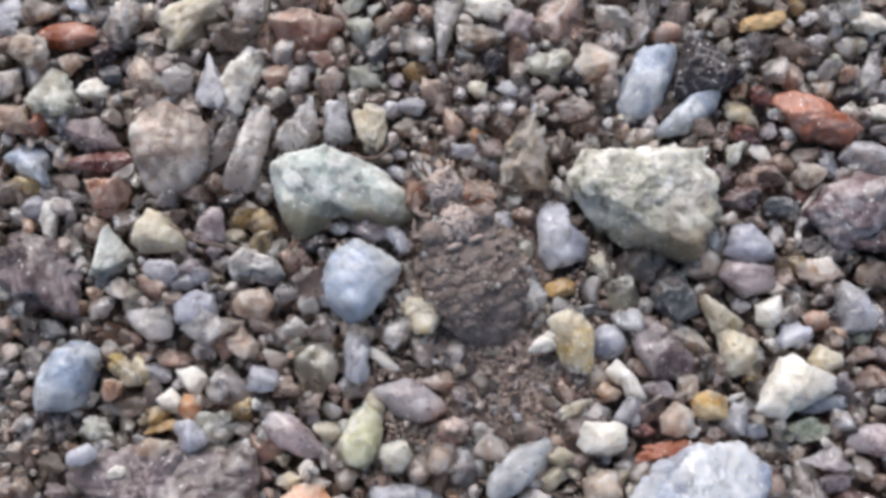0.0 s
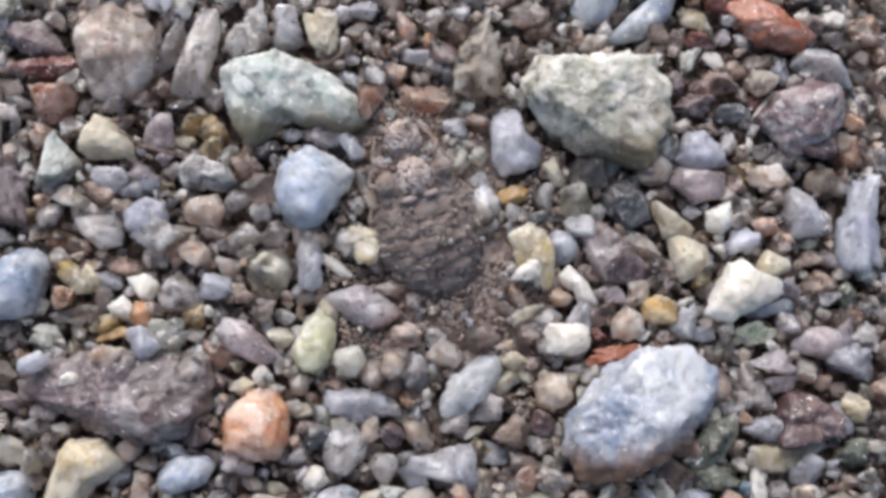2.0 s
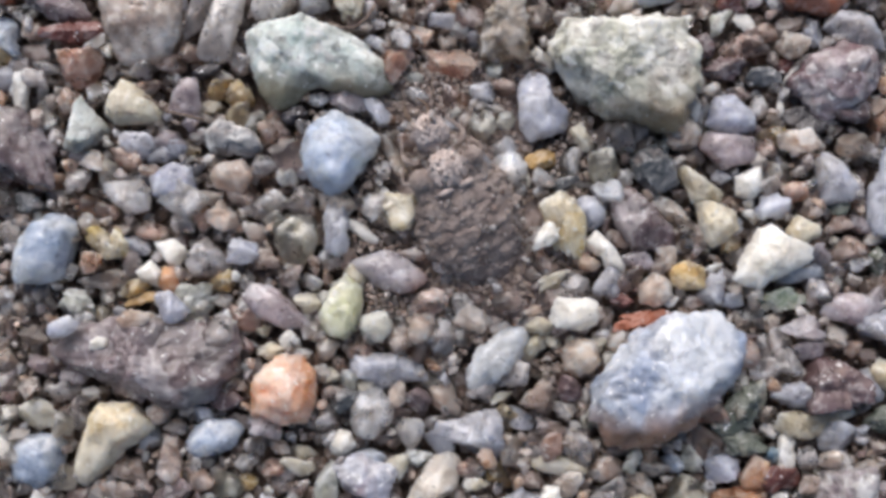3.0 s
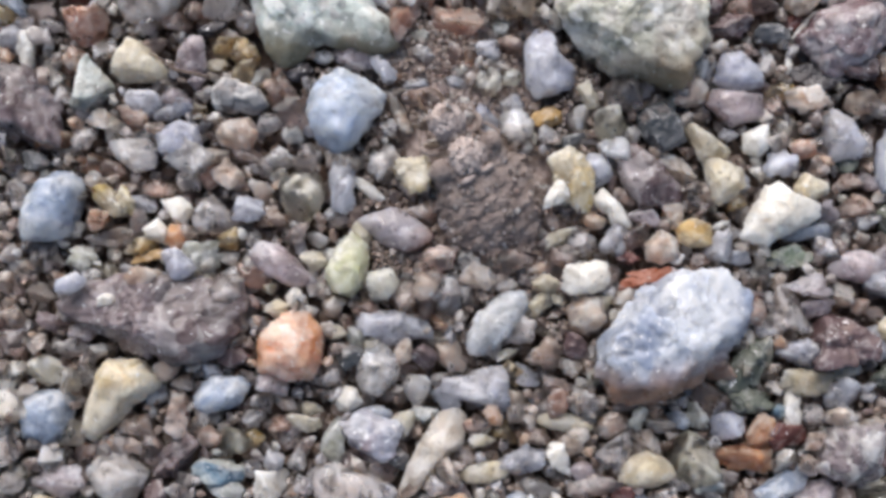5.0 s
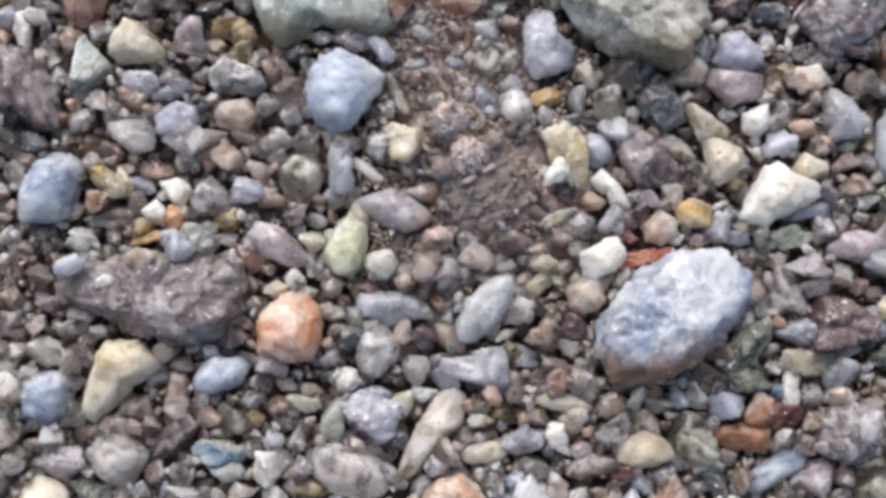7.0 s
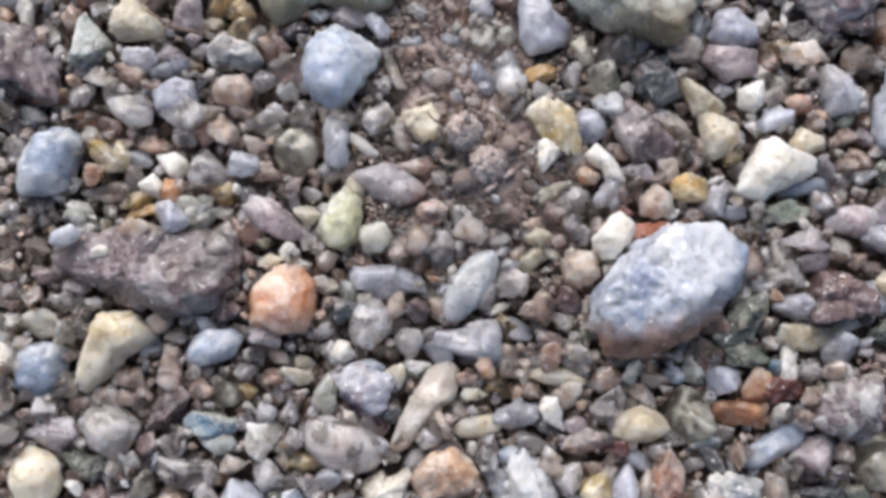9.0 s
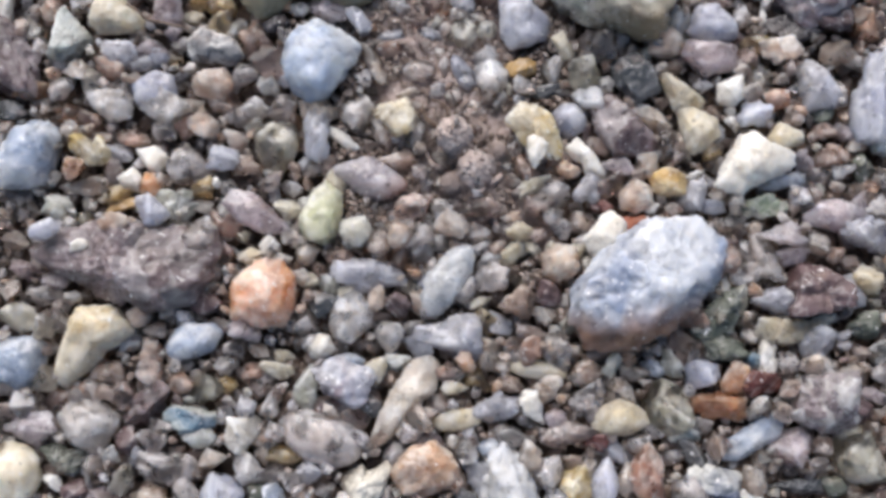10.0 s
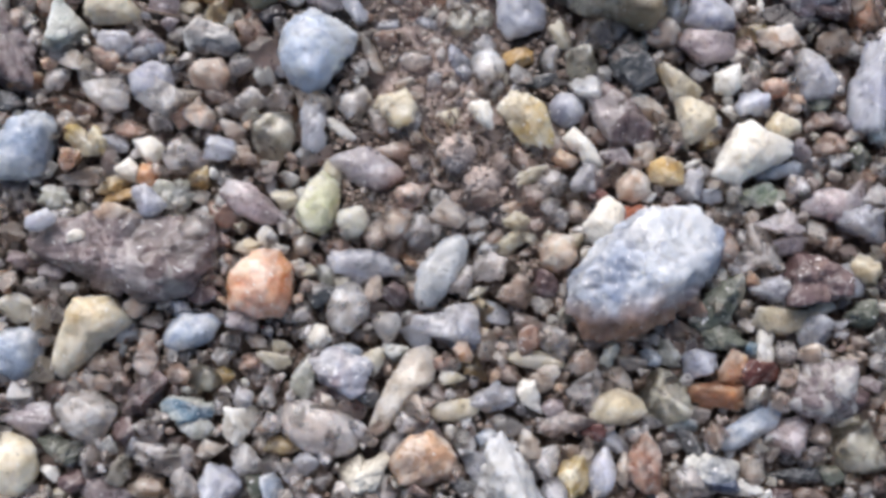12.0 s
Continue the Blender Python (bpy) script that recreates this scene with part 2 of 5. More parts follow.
# mp: brown shade painted towards its lower right
kind("mp", "smooth purplish pink quartz", (0.33, 0.32, 0.35), (0.50, 0.49, 0.52), gloss=0.5, clear=0.42, specks=0.2, dust=0.15, patch=420, under_shade=((500, -900, -200), (0.27, 0.155, 0.12)), glass=0.5)
kind("br", "brown stone", (0.22, 0.135, 0.105), (0.32, 0.25, 0.21), gloss=0.45, clear=0.38, specks=0.3)
kind("bn", "glassy grey and tan banded stone", (0.25, 0.20, 0.17), (0.50, 0.46, 0.41), gloss=0.45, clear=0.37, specks=0.4, patch=480, crystals=0.25, glass=0.7)
kind("bk", "black stone", (0.018, 0.016, 0.02), (0.05, 0.042, 0.042), speck=(0.2, 0.18, 0.17), gloss=0.45, specks=0.3, dust=0.15)
kind("sl", "dark slate grey stone", (0.07, 0.075, 0.078), (0.15, 0.15, 0.15), gloss=0.4, specks=0.4)
kind("tb", "teal blue stone", (0.10, 0.16, 0.21), (0.34, 0.36, 0.34), gloss=0.4, specks=0.3, patch=600)
kind("wb", "dark blue and white stone", (0.10, 0.12, 0.18), (0.48, 0.48, 0.45), gloss=0.45, specks=0.4, patch=600)
kind("wk2", "white stone with grey patches", (0.68, 0.65, 0.57), (0.38, 0.36, 0.31), gloss=0.25, specks=0.4, patch=700)
# the rim's brown is underside shade put into the colour
kind("bo", "bluish white quartz with brown rim", (0.25, 0.285, 0.355), (0.47, 0.49, 0.52), gloss=0.42, clear=0.28, specks=0.15, dust=0.10, patch=330, relief=1.2, under_shade=((260, -1000, -380), (0.32, 0.165, 0.095)), glass=0.1)

SAND = [(0.70, 0.62, 0.57), (0.48, 0.38, 0.33), (0.62, 0.50, 0.42), (0.56, 0.49, 0.47), (0.72, 0.60, 0.53),
        (0.34, 0.25, 0.22), (0.66, 0.61, 0.60), (0.80, 0.74, 0.65), (0.54, 0.38, 0.31), (0.22, 0.155, 0.145),
        (0.64, 0.53, 0.46), (0.64, 0.62, 0.65), (0.46, 0.36, 0.31), (0.60, 0.53, 0.48), (0.78, 0.73, 0.70),
        (0.60, 0.37, 0.26), (0.56, 0.51, 0.50), (0.70, 0.68, 0.64), (0.62, 0.57, 0.48), (0.42, 0.33, 0.29)]
SILT = [(0.246, 0.180, 0.148), (0.295, 0.230, 0.189), (0.197, 0.139, 0.111), (0.344, 0.279, 0.230), (0.254, 0.197, 0.160), (0.377, 0.312, 0.271)]
# darkened sand tones that paint the shade in the gaps between grains
BED_SHADE = [(0.145, 0.098, 0.081), (0.204, 0.149, 0.119), (0.102, 0.072, 0.060), (0.255, 0.187, 0.149), (0.170, 0.123, 0.098), (0.221, 0.196, 0.178)]
bed_mat = mineral("shade_browned_sand", (0.2, 0.2, 0.2), (0.16, 0.115, 0.09), gloss=0.3, clear=0.18, specks=0.4, palette=BED_SHADE, depth=0.0003)
sand_mat = mineral("mixed_sand", (0.3, 0.3, 0.3), (0.38, 0.30, 0.25), gloss=0.55, clear=0.44, specks=0.2, dust=0.25, palette=[tuple(c ** 0.85 for c in vivid(tone)) for tone in SAND], depth=0.0010)
silt_mat = mineral("brown_silt", (0.2, 0.2, 0.2), (0.20, 0.15, 0.12), gloss=0.1, specks=0.3, palette=SILT)


def soil_material():
    """Bare sandy soil: small grains of many browns and greys over dark earth."""
    mat = bpy.data.materials.new("sandy_soil")
    mat.use_nodes = True
    nt = mat.node_tree
    bsdf = nt.nodes["Principled BSDF"]
    coord = nt.nodes.new("ShaderNodeTexCoord")
    cells = node(nt, "ShaderNodeTexVoronoi", Scale=1100.0)
    edge = node(nt, "ShaderNodeTexVoronoi", Scale=1100.0)
    edge.feature = "DISTANCE_TO_EDGE"
    for n in (cells, edge):
        nt.links.new(coord.outputs["Object"], n.inputs["Vector"])
    split = nt.nodes.new("ShaderNodeSeparateColor")
    nt.links.new(cells.outputs["Color"], split.inputs[0])
    tone = mixed(nt, split.outputs[0], (0.10, 0.065, 0.05), (0.26, 0.19, 0.15))
    tone = mixed(nt, ranged(nt, edge.outputs["Distance"], 0.0, 0.15, 0.8, 0.0), tone, (0.08, 0.055, 0.045))
    broad = node(nt, "ShaderNodeTexNoise", Scale=9.0, Detail=5)
    nt.links.new(coord.outputs["Object"], broad.inputs["Vector"])
    tone = mixed(nt, ranged(nt, broad.outputs["Fac"], 0.35, 0.7, 0.0, 0.5), tone, (0.09, 0.065, 0.05))
    nt.links.new(tone, bsdf.inputs["Base Color"])
    bsdf.inputs["Roughness"].default_value = 0.85
    bump = node(nt, "ShaderNodeBump", Strength=0.8, Distance=0.0003)
    nt.links.new(edge.outputs["Distance"], bump.inputs["Height"])
    nt.links.new(bump.outputs[0], bsdf.inputs["Normal"])
    return mat


soil = soil_material()
dust_mat = mineral("brown_dust", (0.33, 0.255, 0.23), (0.44, 0.355, 0.32), gloss=0.05, specks=0.5, patch=1500, relief=1.2, dust=0.5)


def chitin(name, dark, pale, rough=0.75, pits=0.7, relief=1.0):
    """Dull insect skin, caked with pale dust and sand flour."""
    mat = bpy.data.materials.new(name)
    mat.use_nodes = True
    nt = mat.node_tree
    bsdf = nt.nodes["Principled BSDF"]
    coord = nt.nodes.new("ShaderNodeTexCoord")
    fine = node(nt, "ShaderNodeTexNoise", Scale=6500.0, Detail=3, Roughness=0.7)
    broad = node(nt, "ShaderNodeTexNoise", Scale=1500.0, Detail=3)
    for n in (fine, broad):
        nt.links.new(coord.outputs["Object"], n.inputs["Vector"])
    tone = mixed(nt, ranged(nt, broad.outputs["Fac"], 0.35, 0.65), dark, pale)
    tone = mixed(nt, ranged(nt, fine.outputs["Fac"], 0.58, 0.68, 0, 0.75), tone, (0.40, 0.33, 0.28))
    tone = mixed(nt, ranged(nt, fine.outputs["Fac"], 0.42, 0.32, 0, pits), tone, (0.05, 0.035, 0.03))
    nt.links.new(tone, bsdf.inputs["Base Color"])
    bsdf.inputs["Roughness"].default_value = rough
    bump = node(nt, "ShaderNodeBump", Strength=relief, Distance=0.0002)
    nt.links.new(fine.outputs["Fac"], bump.inputs["Height"])
    nt.links.new(bump.outputs[0], bsdf.inputs["Normal"])
    return mat


skin = chitin("dusty_brown_skin", (0.24, 0.185, 0.162), (0.41, 0.335, 0.295))
pale_skin = chitin("pale_dusty_skin", (0.42, 0.34, 0.30), (0.54, 0.45, 0.405), pits=0.15, relief=0.35)
crust_mat = mineral("fine_pale_sand", (0.70, 0.60, 0.54), (0.52, 0.43, 0.385), gloss=0.3, specks=0.0, dust=0.1)
horn = chitin("brown_horn", (0.10, 0.06, 0.04), (0.18, 0.12, 0.08), 0.45)
straw = chitin("dry_straw", (0.16, 0.11, 0.085), (0.26, 0.19, 0.15), 0.7)


# ---- shapes ----
def ball(level):
    """Points and faces of a unit ball of triangles."""
    bm = bmesh.new()
    bmesh.ops.create_icosphere(bm, subdivisions=level, radius=1.0)
    bm.verts.ensure_lookup_table()
    points = np.array([v.co[:] for v in bm.verts])
    faces = np.array([[v.index for v in f.verts] for f in bm.faces])
    bm.free()
    return points, faces


BALLS = {level: ball(level) for level in (1, 2, 3, 4, 5, 6)}


TABLE = np.random.default_rng(3).permutation(4096)
VALUES = np.random.default_rng(4).uniform(-1, 1, 4096)


def lattice(p):
    """Smooth noise between -1 and 1 at many points at once."""
    i = np.floor(p).astype(int)
    f = p - i
    f = f * f * (3 - 2 * f)
    total = 0
    for dx in (0, 1):
        for dy in (0, 1):
            for dz in (0, 1):
                key = TABLE[(TABLE[(TABLE[(i[:, 0] + dx) % 4096] + i[:, 1] + dy) % 4096] + i[:, 2] + dz) % 4096]
                weight = (f[:, 0] if dx else 1 - f[:, 0]) * (f[:, 1] if dy else 1 - f[:, 1]) * (f[:, 2] if dz else 1 - f[:, 2])
                total = total + VALUES[key] * weight
    return total


def swell(points, radius, rng, lumps, lump_size, stretch, notched, fine=1.0):
    """Uneven growth of the radius: broad swellings, ridges, broken-out splinters and small chips, even in size along a long stone."""
    off = rng.uniform(50, 900, 3)
    v = points * stretch * lump_size
    ridge = 0.5 - np.abs(lattice(v * 1.9 + off))
    notch = np.clip((lattice(v * 0.9 + off + 31) - 0.10) / 0.12, 0, 1) + 0.5 * np.clip((lattice(v * 2.1 + off + 77) - 0.25) / 0.12, 0, 1)
    radius *= 1 - notched * notch + lumps * (0.9 * lattice(v + off) + 0.55 * fine ** 0.5 * ridge + 0.30 * fine * lattice(v * 4.3 + off)
                                             + 0.22 * fine * (0.5 - np.abs(lattice(v * 8.3 + off))) + 0.10 * fine * lattice(v * 17.0 + off))


def broken(points, rng, sharp, planes, lumps, lump_size, stretch=(1, 1, 1), notched=0.12, shallow=0.66, fine=1.0):
    """A unit ball broken along random planes: edges rounded by sharp (high is crisp), surface swollen by lumps."""
    normals = rng.normal(size=(planes, 3))
    normals /= np.linalg.norm(normals, axis=1)[:, None]
    depth = rng.uniform(shallow, 1.0, planes)
    near = np.maximum(points @ normals.T / depth, 0.02)
    radius = np.minimum((near ** sharp).sum(1) ** (-1 / sharp), 1.5)
    if lumps:
        swell(points, radius, rng, lumps, lump_size, np.array(stretch), notched, fine)
    return points * radius[:, None]


def fitted(p, long, wide, high):
    lo, hi = p.min(0), p.max(0)
    return (p - (lo + hi) / 2) / (hi - lo) * (long, wide, high)


def stone_points(shape, long, wide, high, seed, level, fine=1.0):
    rng = np.random.default_rng(seed)
    unit, faces = BALLS[level]
    sharp, planes, lumps, size = {"r": (16, 44, 0.07, 1.2), "c": (30, 26, 0.12, 1.5), "l": (14, 18, 0.18, 1.7), "s": (60, 10, 0.10, 2.0)}.get(shape, (70, 10, 0.11, 2.0))
    stretch = np.array((long, wide, high)) / (wide if long < 3 else 2.0)
    p = fitted(broken(unit, rng, sharp, planes, lumps, size, stretch, 0.03 if shape == "r" else 0.07 if shape == "c" else 0.15,
                      {"r": 0.88, "c": 0.80}.get(shape, 0.56), fine), 2, 2, 2)
    x = p[:, 0].copy()
    if shape == "t":  # narrow at the far end
        p[:, 1] *= 1 - 0.50 * (x + 1) / 2
        p[:, 2] *= 1 - 0.30 * (x + 1) / 2
    elif shape == "b":  # bowed
        p[:, 1] -= 0.30 * x * x * np.sign(rng.uniform(-1, 1))
    return fitted(p, long, wide, high), faces


def mesh_of(name, p, faces, material, smooth=True):
    me = bpy.data.meshes.new(name)
    me.from_pydata((p * MM).tolist(), [], faces.tolist())
    me.materials.append(material)
    if smooth:
        me.polygons.foreach_set("use_smooth", np.ones(len(faces), bool))
    me.update()
    return me


# ---- ground ----
def ground():
    rng = np.random.default_rng(5)
    xs = np.concatenate([-np.geomspace(30, 0.07, 12), np.linspace(-0.06, 0.06, 61), np.geomspace(0.07, 30, 12)])
    n = len(xs)
    verts = []
    for y in xs:
        for x in xs:
            inside = max(abs(x), abs(y)) < 0.055
            z = -1.25 * MM + (noise.noise(Vector((x, y, 0.3)) * 140) * 0.25 * MM if inside else 0)
            verts.append((x, y - 0.012, z))
    faces = [(j * n + i, j * n + i + 1, (j + 1) * n + i + 1, (j + 1) * n + i) for j in range(n - 1) for i in range(n - 1)]
    me = bpy.data.meshes.new("ground")
    me.from_pydata(verts, [], faces)
    me.materials.append(soil)
    me.polygons.foreach_set("use_smooth", np.ones(len(faces), bool))
    return tagged(new("ground", me), "bare brown sandy soil under coarse gravel", "ground", kind="structure")


ground()

# ---- stones, largest and palest of the gravel first ----
FOOT = []  # places taken: x, y, half length, half width, turn
SHAPES = {"a": "angular", "r": "rounded", "l": "knobbly", "c": "blunt-cornered", "s": "flat", "t": "wedge-shaped", "b": "bowed"}


def stone(code, x, y, long, wide, turn, shape="a", high=0.0, lift=0.0, hold=True):
    """A stone of the gravel at x, y, sunk into the sand; turn: degrees of its long axis from x."""
    material, words, clear = KINDS[code]
    seed = int(abs(x) * 131 + abs(y) * 977 + long * 37)
    high = high or wide * (0.45 if shape == "s" else 0.80 if long > 2.4 else 0.95)
    level = 6 if long > 5.5 else 5 if long > 1.75 else 4
    p, faces = stone_points(shape, long, wide, high, seed, level, max(0.5, 1 - 1.2 * clear))
    big = long > 2.4
    ob = new(words.split()[-1].replace("patches", "stone").replace("specks", "stone").replace("rim", "quartz") + ("_pebble" if big else "_grain"), mesh_of("stone", p, faces, material))
    ob.matrix_basis = at_mm(x, y, 0.14 * high + lift - 0.15, 0, 0, turn)
    size = "large" if long > 4 else "medium-sized" if big else "small" if long > 1.3 else "tiny"
    tagged(ob, f"{size} {SHAPES[shape]} {words}, sunk in sand", "stone" if big else "grain",
           group=words)
    if hold:
        FOOT.append((x, y, long / 2, wide / 2, radians(turn)))
    return ob


def cut_stone(code, x, y, lobes, high, sharp=30, lift=0.0):
    """A stone of the gravel broken to flat flanks. lobes: for each of its swellings the flanks, as the way they face (degrees from x) and
    their distance from the middle; the flanks lean inwards, the crown is broken by a few shallow planes."""
    material, words, clear = KINDS[code]
    rng = np.random.default_rng(int(abs(x) * 131 + abs(y) * 977))
    reach = [d for flanks in lobes for _, d in flanks]
    size = 2 * sum(reach) / len(reach)
    level = 6 if size > 4 else 5 if size > 1.2 else 4
    unit, faces = BALLS[level]
    edge = min(sharp, 18) if clear > 0.33 else 1.6 * sharp  # milky quartz is worn round
    radius = 0
    for flanks in lobes:
        planes = [(0.0, 0.0, -1.0, 0.5 * high)]
        for way, d in flanks:
            for lean in (rng.uniform(12, 34), rng.uniform(-30, -12)):
                c = math.cos(radians(lean))
                planes.append((math.cos(radians(way)) * c, math.sin(radians(way)) * c, math.sin(radians(lean)), d * c))
        for k in range(4):
            tip, way = radians(rng.uniform(5, 30)), radians(90 * k + rng.uniform(0, 90))
            planes.append((math.cos(way) * math.sin(tip), math.sin(way) * math.sin(tip), math.cos(tip), high * rng.uniform(0.42, 0.54)))
        planes = np.array(planes)
        near = np.maximum(unit @ planes[:, :3].T / planes[:, 3], 0.02)
        radius = np.maximum(radius, (near ** edge).sum(1) ** (-1 / edge))
    fine = max(0.5, 1.2 - 1.5 * clear)
    swell(unit, radius, rng, 0.09 if sharp > 20 else 0.07, 2.0, np.array((size, size, high)) / max(1.6, 0.5 * size), 0.05, fine)
    p = unit * radius[:, None]
    big = size > 2.2
    ob = new(words.split()[-1].replace("patches", "stone").replace("specks", "stone").replace("rim", "quartz") + ("_pebble" if big else "_grain"), mesh_of("stone", p, faces, material))
    ob.matrix_basis = at_mm(x, y, 0.14 * high + lift - 0.10)
    name = "large" if size > 3.6 else "medium-sized" if big else "small"
    form = "rounded" if sharp < 20 else "knobbly" if len(lobes) > 1 else "blunt-cornered" if sharp < 32 else "angular"
    tagged(ob, f"{name} {form} {words}, sunk in sand", "stone" if big else "grain", group=words)
    flat = p[:, :2]
    values, axes = np.linalg.eigh(np.cov(flat.T))
    half = np.abs(flat @ axes).max(0)
    FOOT.append((x, y, half[1] * 0.95, half[0] * 0.95, math.atan2(axes[1, 1], axes[0, 1])))
    return ob


stone("cr", -10.83, 4.55, 3.57, 2.04, 65, "l")
stone("rd", -15.90, 3.51, 2.68, 1.28, 5, "r")
stone("ta", -17.41, 4.44, 1.59, 1.30, 5, "a")
stone("ta", -17.15, 2.62, 2.06, 1.61, -26, "a")
stone("cp", -15.45, 2.34, 1.41, 1.11, 10, "a")
stone("gw", -15.95, 0.83, 2.61, 2.26, 91, "l")
stone("wh", -14.41, 1.21, 1.46, 1.14, 5, "a")
stone("cl", -13.47, 4.28, 2.32, 1.98, 38, "a")
stone("bk", -13.55, 3.28, 1.07, 0.78, 5, "a")
stone("dp", -14.35, 2.69, 1.32, 1.43, 5, "a")
stone("sl", -13.81, 1.90, 1.16, 0.98, 5, "a")
stone("ta", -12.36, 1.89, 2.59, 1.39, 126, "t")
stone("qz", -10.79, 1.76, 1.54, 1.54, 27, "l")
stone("bg", -9.56, 1.86, 3.04, 1.51, 98, "a")
stone("wh", -8.49, 2.08, 3.26, 2.00, 84, "a")
stone("bc", -8.71, 4.14, 2.34, 1.45, 5, "a")
stone("qz", -8.26, 5.28, 1.83, 1.70, 27, "a")
stone("pk", -5.87, 4.63, 3.28, 2.11, -1, "l")
stone("pk", -6.81, 2.47, 1.31, 1.25, -175, "a")
stone("wh", -6.69, 1.51, 1.04, 0.83, -26, "l")
stone("cl", -5.95, 2.28, 1.63, 1.06, 97, "a")
cut_stone("qz", -7.49, -1.15, (((-106, 1.91), (-75, 1.66), (-7, 0.66), (5, 0.84), (113, 1.93), (168, 0.7)),), 1.4, 40)
stone("cl", -8.58, -0.71, 2.90, 1.06, 83, "a")
stone("qz", -5.58, 0.16, 2.31, 1.80, 87, "a")
cut_stone("bn", -10.82, -1.21, (((-164, 1.6), (-154, 1.61), (-93, 2.1), (-33, 2.06), (4, 1.86), (51, 1.83), (93, 1.96), (142, 2.02)),), 2.6, 34)
stone("cp", -17.48, -0.38, 1.85, 1.66, -175, "a")
stone("rd", -16.48, -0.60, 1.05, 1.07, 5, "a")
stone("bw", -16.28, -2.32, 2.58, 1.47, -30, "t")
stone("pu", -14.17, -0.91, 2.78, 1.59, 5, "a")
stone("dr", -13.52, -1.98, 2.76, 1.10, 5, "a")
stone("pk", -13.05, -3.40, 1.95, 1.76, -25, "a")
stone("wh", -15.34, -4.67, 2.23, 0.83, 98, "l")
stone("pk", -13.27, -4.86, 1.23, 0.93, 37, "l")
stone("pu", -15.21, -6.90, 5.23, 2.78, -36, "a")
stone("gr", -12.53, -5.86, 2.44, 1.98, 99, "t")
cut_stone("cr", -10.80, -4.86, (((-118, 0.97), (-84, 0.82), (-11, 1.34), (47, 0.84), (76, 0.86), (149, 0.99), (171, 0.97)),), 1.6, 44)
stone("cl", -12.08, -4.36, 1.02, 1.01, 5, "a")
stone("br", -10.14, -4.20, 1.02, 1.06, 5, "a")
stone("mv", -8.71, -4.49, 1.62, 1.48, 26, "a")
stone("ta", -7.89, -5.06, 1.54, 0.39, -25, "a")
stone("ho", -7.18, -3.88, 1.51, 0.91, 5, "a")
cut_stone("wk", -6.56, -6.05, [((-162, 1.04), (-96, 0.59), (-36, 0.26), (20, 0.26), (79, 0.83), (143, 1.16)), ((-167, 0.27), (-102, 0.46), (-52, 0.91), (36, 0.94), (76, 0.68))], 1.4, 22)
stone("bg", -10.36, -6.50, 1.58, 1.13, 5, "a")
stone("li", -8.99, -6.51, 1.23, 0.74, 15, "a")
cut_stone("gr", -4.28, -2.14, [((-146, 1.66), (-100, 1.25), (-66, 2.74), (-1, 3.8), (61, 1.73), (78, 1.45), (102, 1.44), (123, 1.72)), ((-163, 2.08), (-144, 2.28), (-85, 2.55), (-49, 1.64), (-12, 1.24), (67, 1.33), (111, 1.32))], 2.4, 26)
stone("gw", -3.47, 4.77, 1.59, 1.13, -57, "a")
stone("ta", -4.47, 3.96, 0.94, 0.81, 96, "r")
stone("bc", -2.54, 5.16, 1.31, 0.98, 48, "a")
stone("cp", -1.92, 4.16, 0.71, 0.55, 5, "r")
stone("qz", -1.02, 4.36, 1.47, 1.38, 5, "a")
stone("qz", 0.00, 4.97, 2.99, 1.43, -93, "t")
stone("wh", 1.77, 6.20, 2.45, 1.46, 5, "a")
stone("ta", 1.58, 4.81, 2.18, 1.27, 5, "a")
stone("mv", 3.21, 5.49, 1.53, 1.39, 5, "a")
stone("pc", 4.87, 5.89, 2.60, 2.23, 5, "l")
stone("bk", 2.17, 3.97, 1.37, 1.21, 47, "a")
stone("gw", 4.51, 3.77, 2.13, 1.52, 15, "l")
stone("gw", -3.25, 2.60, 1.67, 1.08, -4, "s")
stone("br", -4.99, 3.29, 1.36, 0.85, -27, "a")
stone("br", -4.51, 2.14, 1.31, 1.35, 5, "a")
stone("bg", -4.03, 0.41, 1.91, 1.64, 67, "a")
stone("cr", -2.67, 0.47, 2.32, 1.49, 91, "l")
stone("cr", 1.63, 2.49, 0.85, 0.75, 5, "a")
stone("bg", 2.88, 2.61, 1.05, 0.81, 5, "a")
stone("pc", 4.47, 2.49, 1.52, 1.06, 26, "a")
stone("pc", 5.68, 1.90, 1.79, 1.23, -12, "a")
stone("pk", 0.70, 0.89, 1.36, 0.86, 123, "t")
stone("or", 1.79, 0.38, 0.79, 0.79, 5, "l")
stone("bc", 2.69, 0.96, 1.29, 1.11, 5, "a")
stone("qt", 3.93, -0.23, 3.90, 2.36, 75, "a")
stone("cl", 1.82, 1.64, 1.00, 0.85, -175, "a")
stone("wh", -0.70, -0.56, 0.49, 0.47, 5, "a")
stone("bc", 5.19, 0.12, 1.28, 1.20, 5, "a")
stone("cp", 6.54, 4.01, 2.27, 1.90, 10, "a")
stone("qz", 7.26, 6.27, 2.08, 1.57, -17, "a")
stone("cl", 8.28, 5.90, 2.01, 1.26, 83, "a")
stone("br", 9.88, 6.64, 1.32, 1.12, 5, "a")
stone("ta", 11.09, 6.47, 1.07, 1.12, 5, "a")
stone("oc", 13.36, 6.49, 2.16, 1.05, 13, "a")
stone("ta", 11.81, 6.13, 1.01, 1.00, 5, "l")
stone("cl", 13.13, 5.48, 1.82, 1.38, 5, "l")
stone("bc", 14.95, 5.47, 2.07, 1.16, 5, "a")
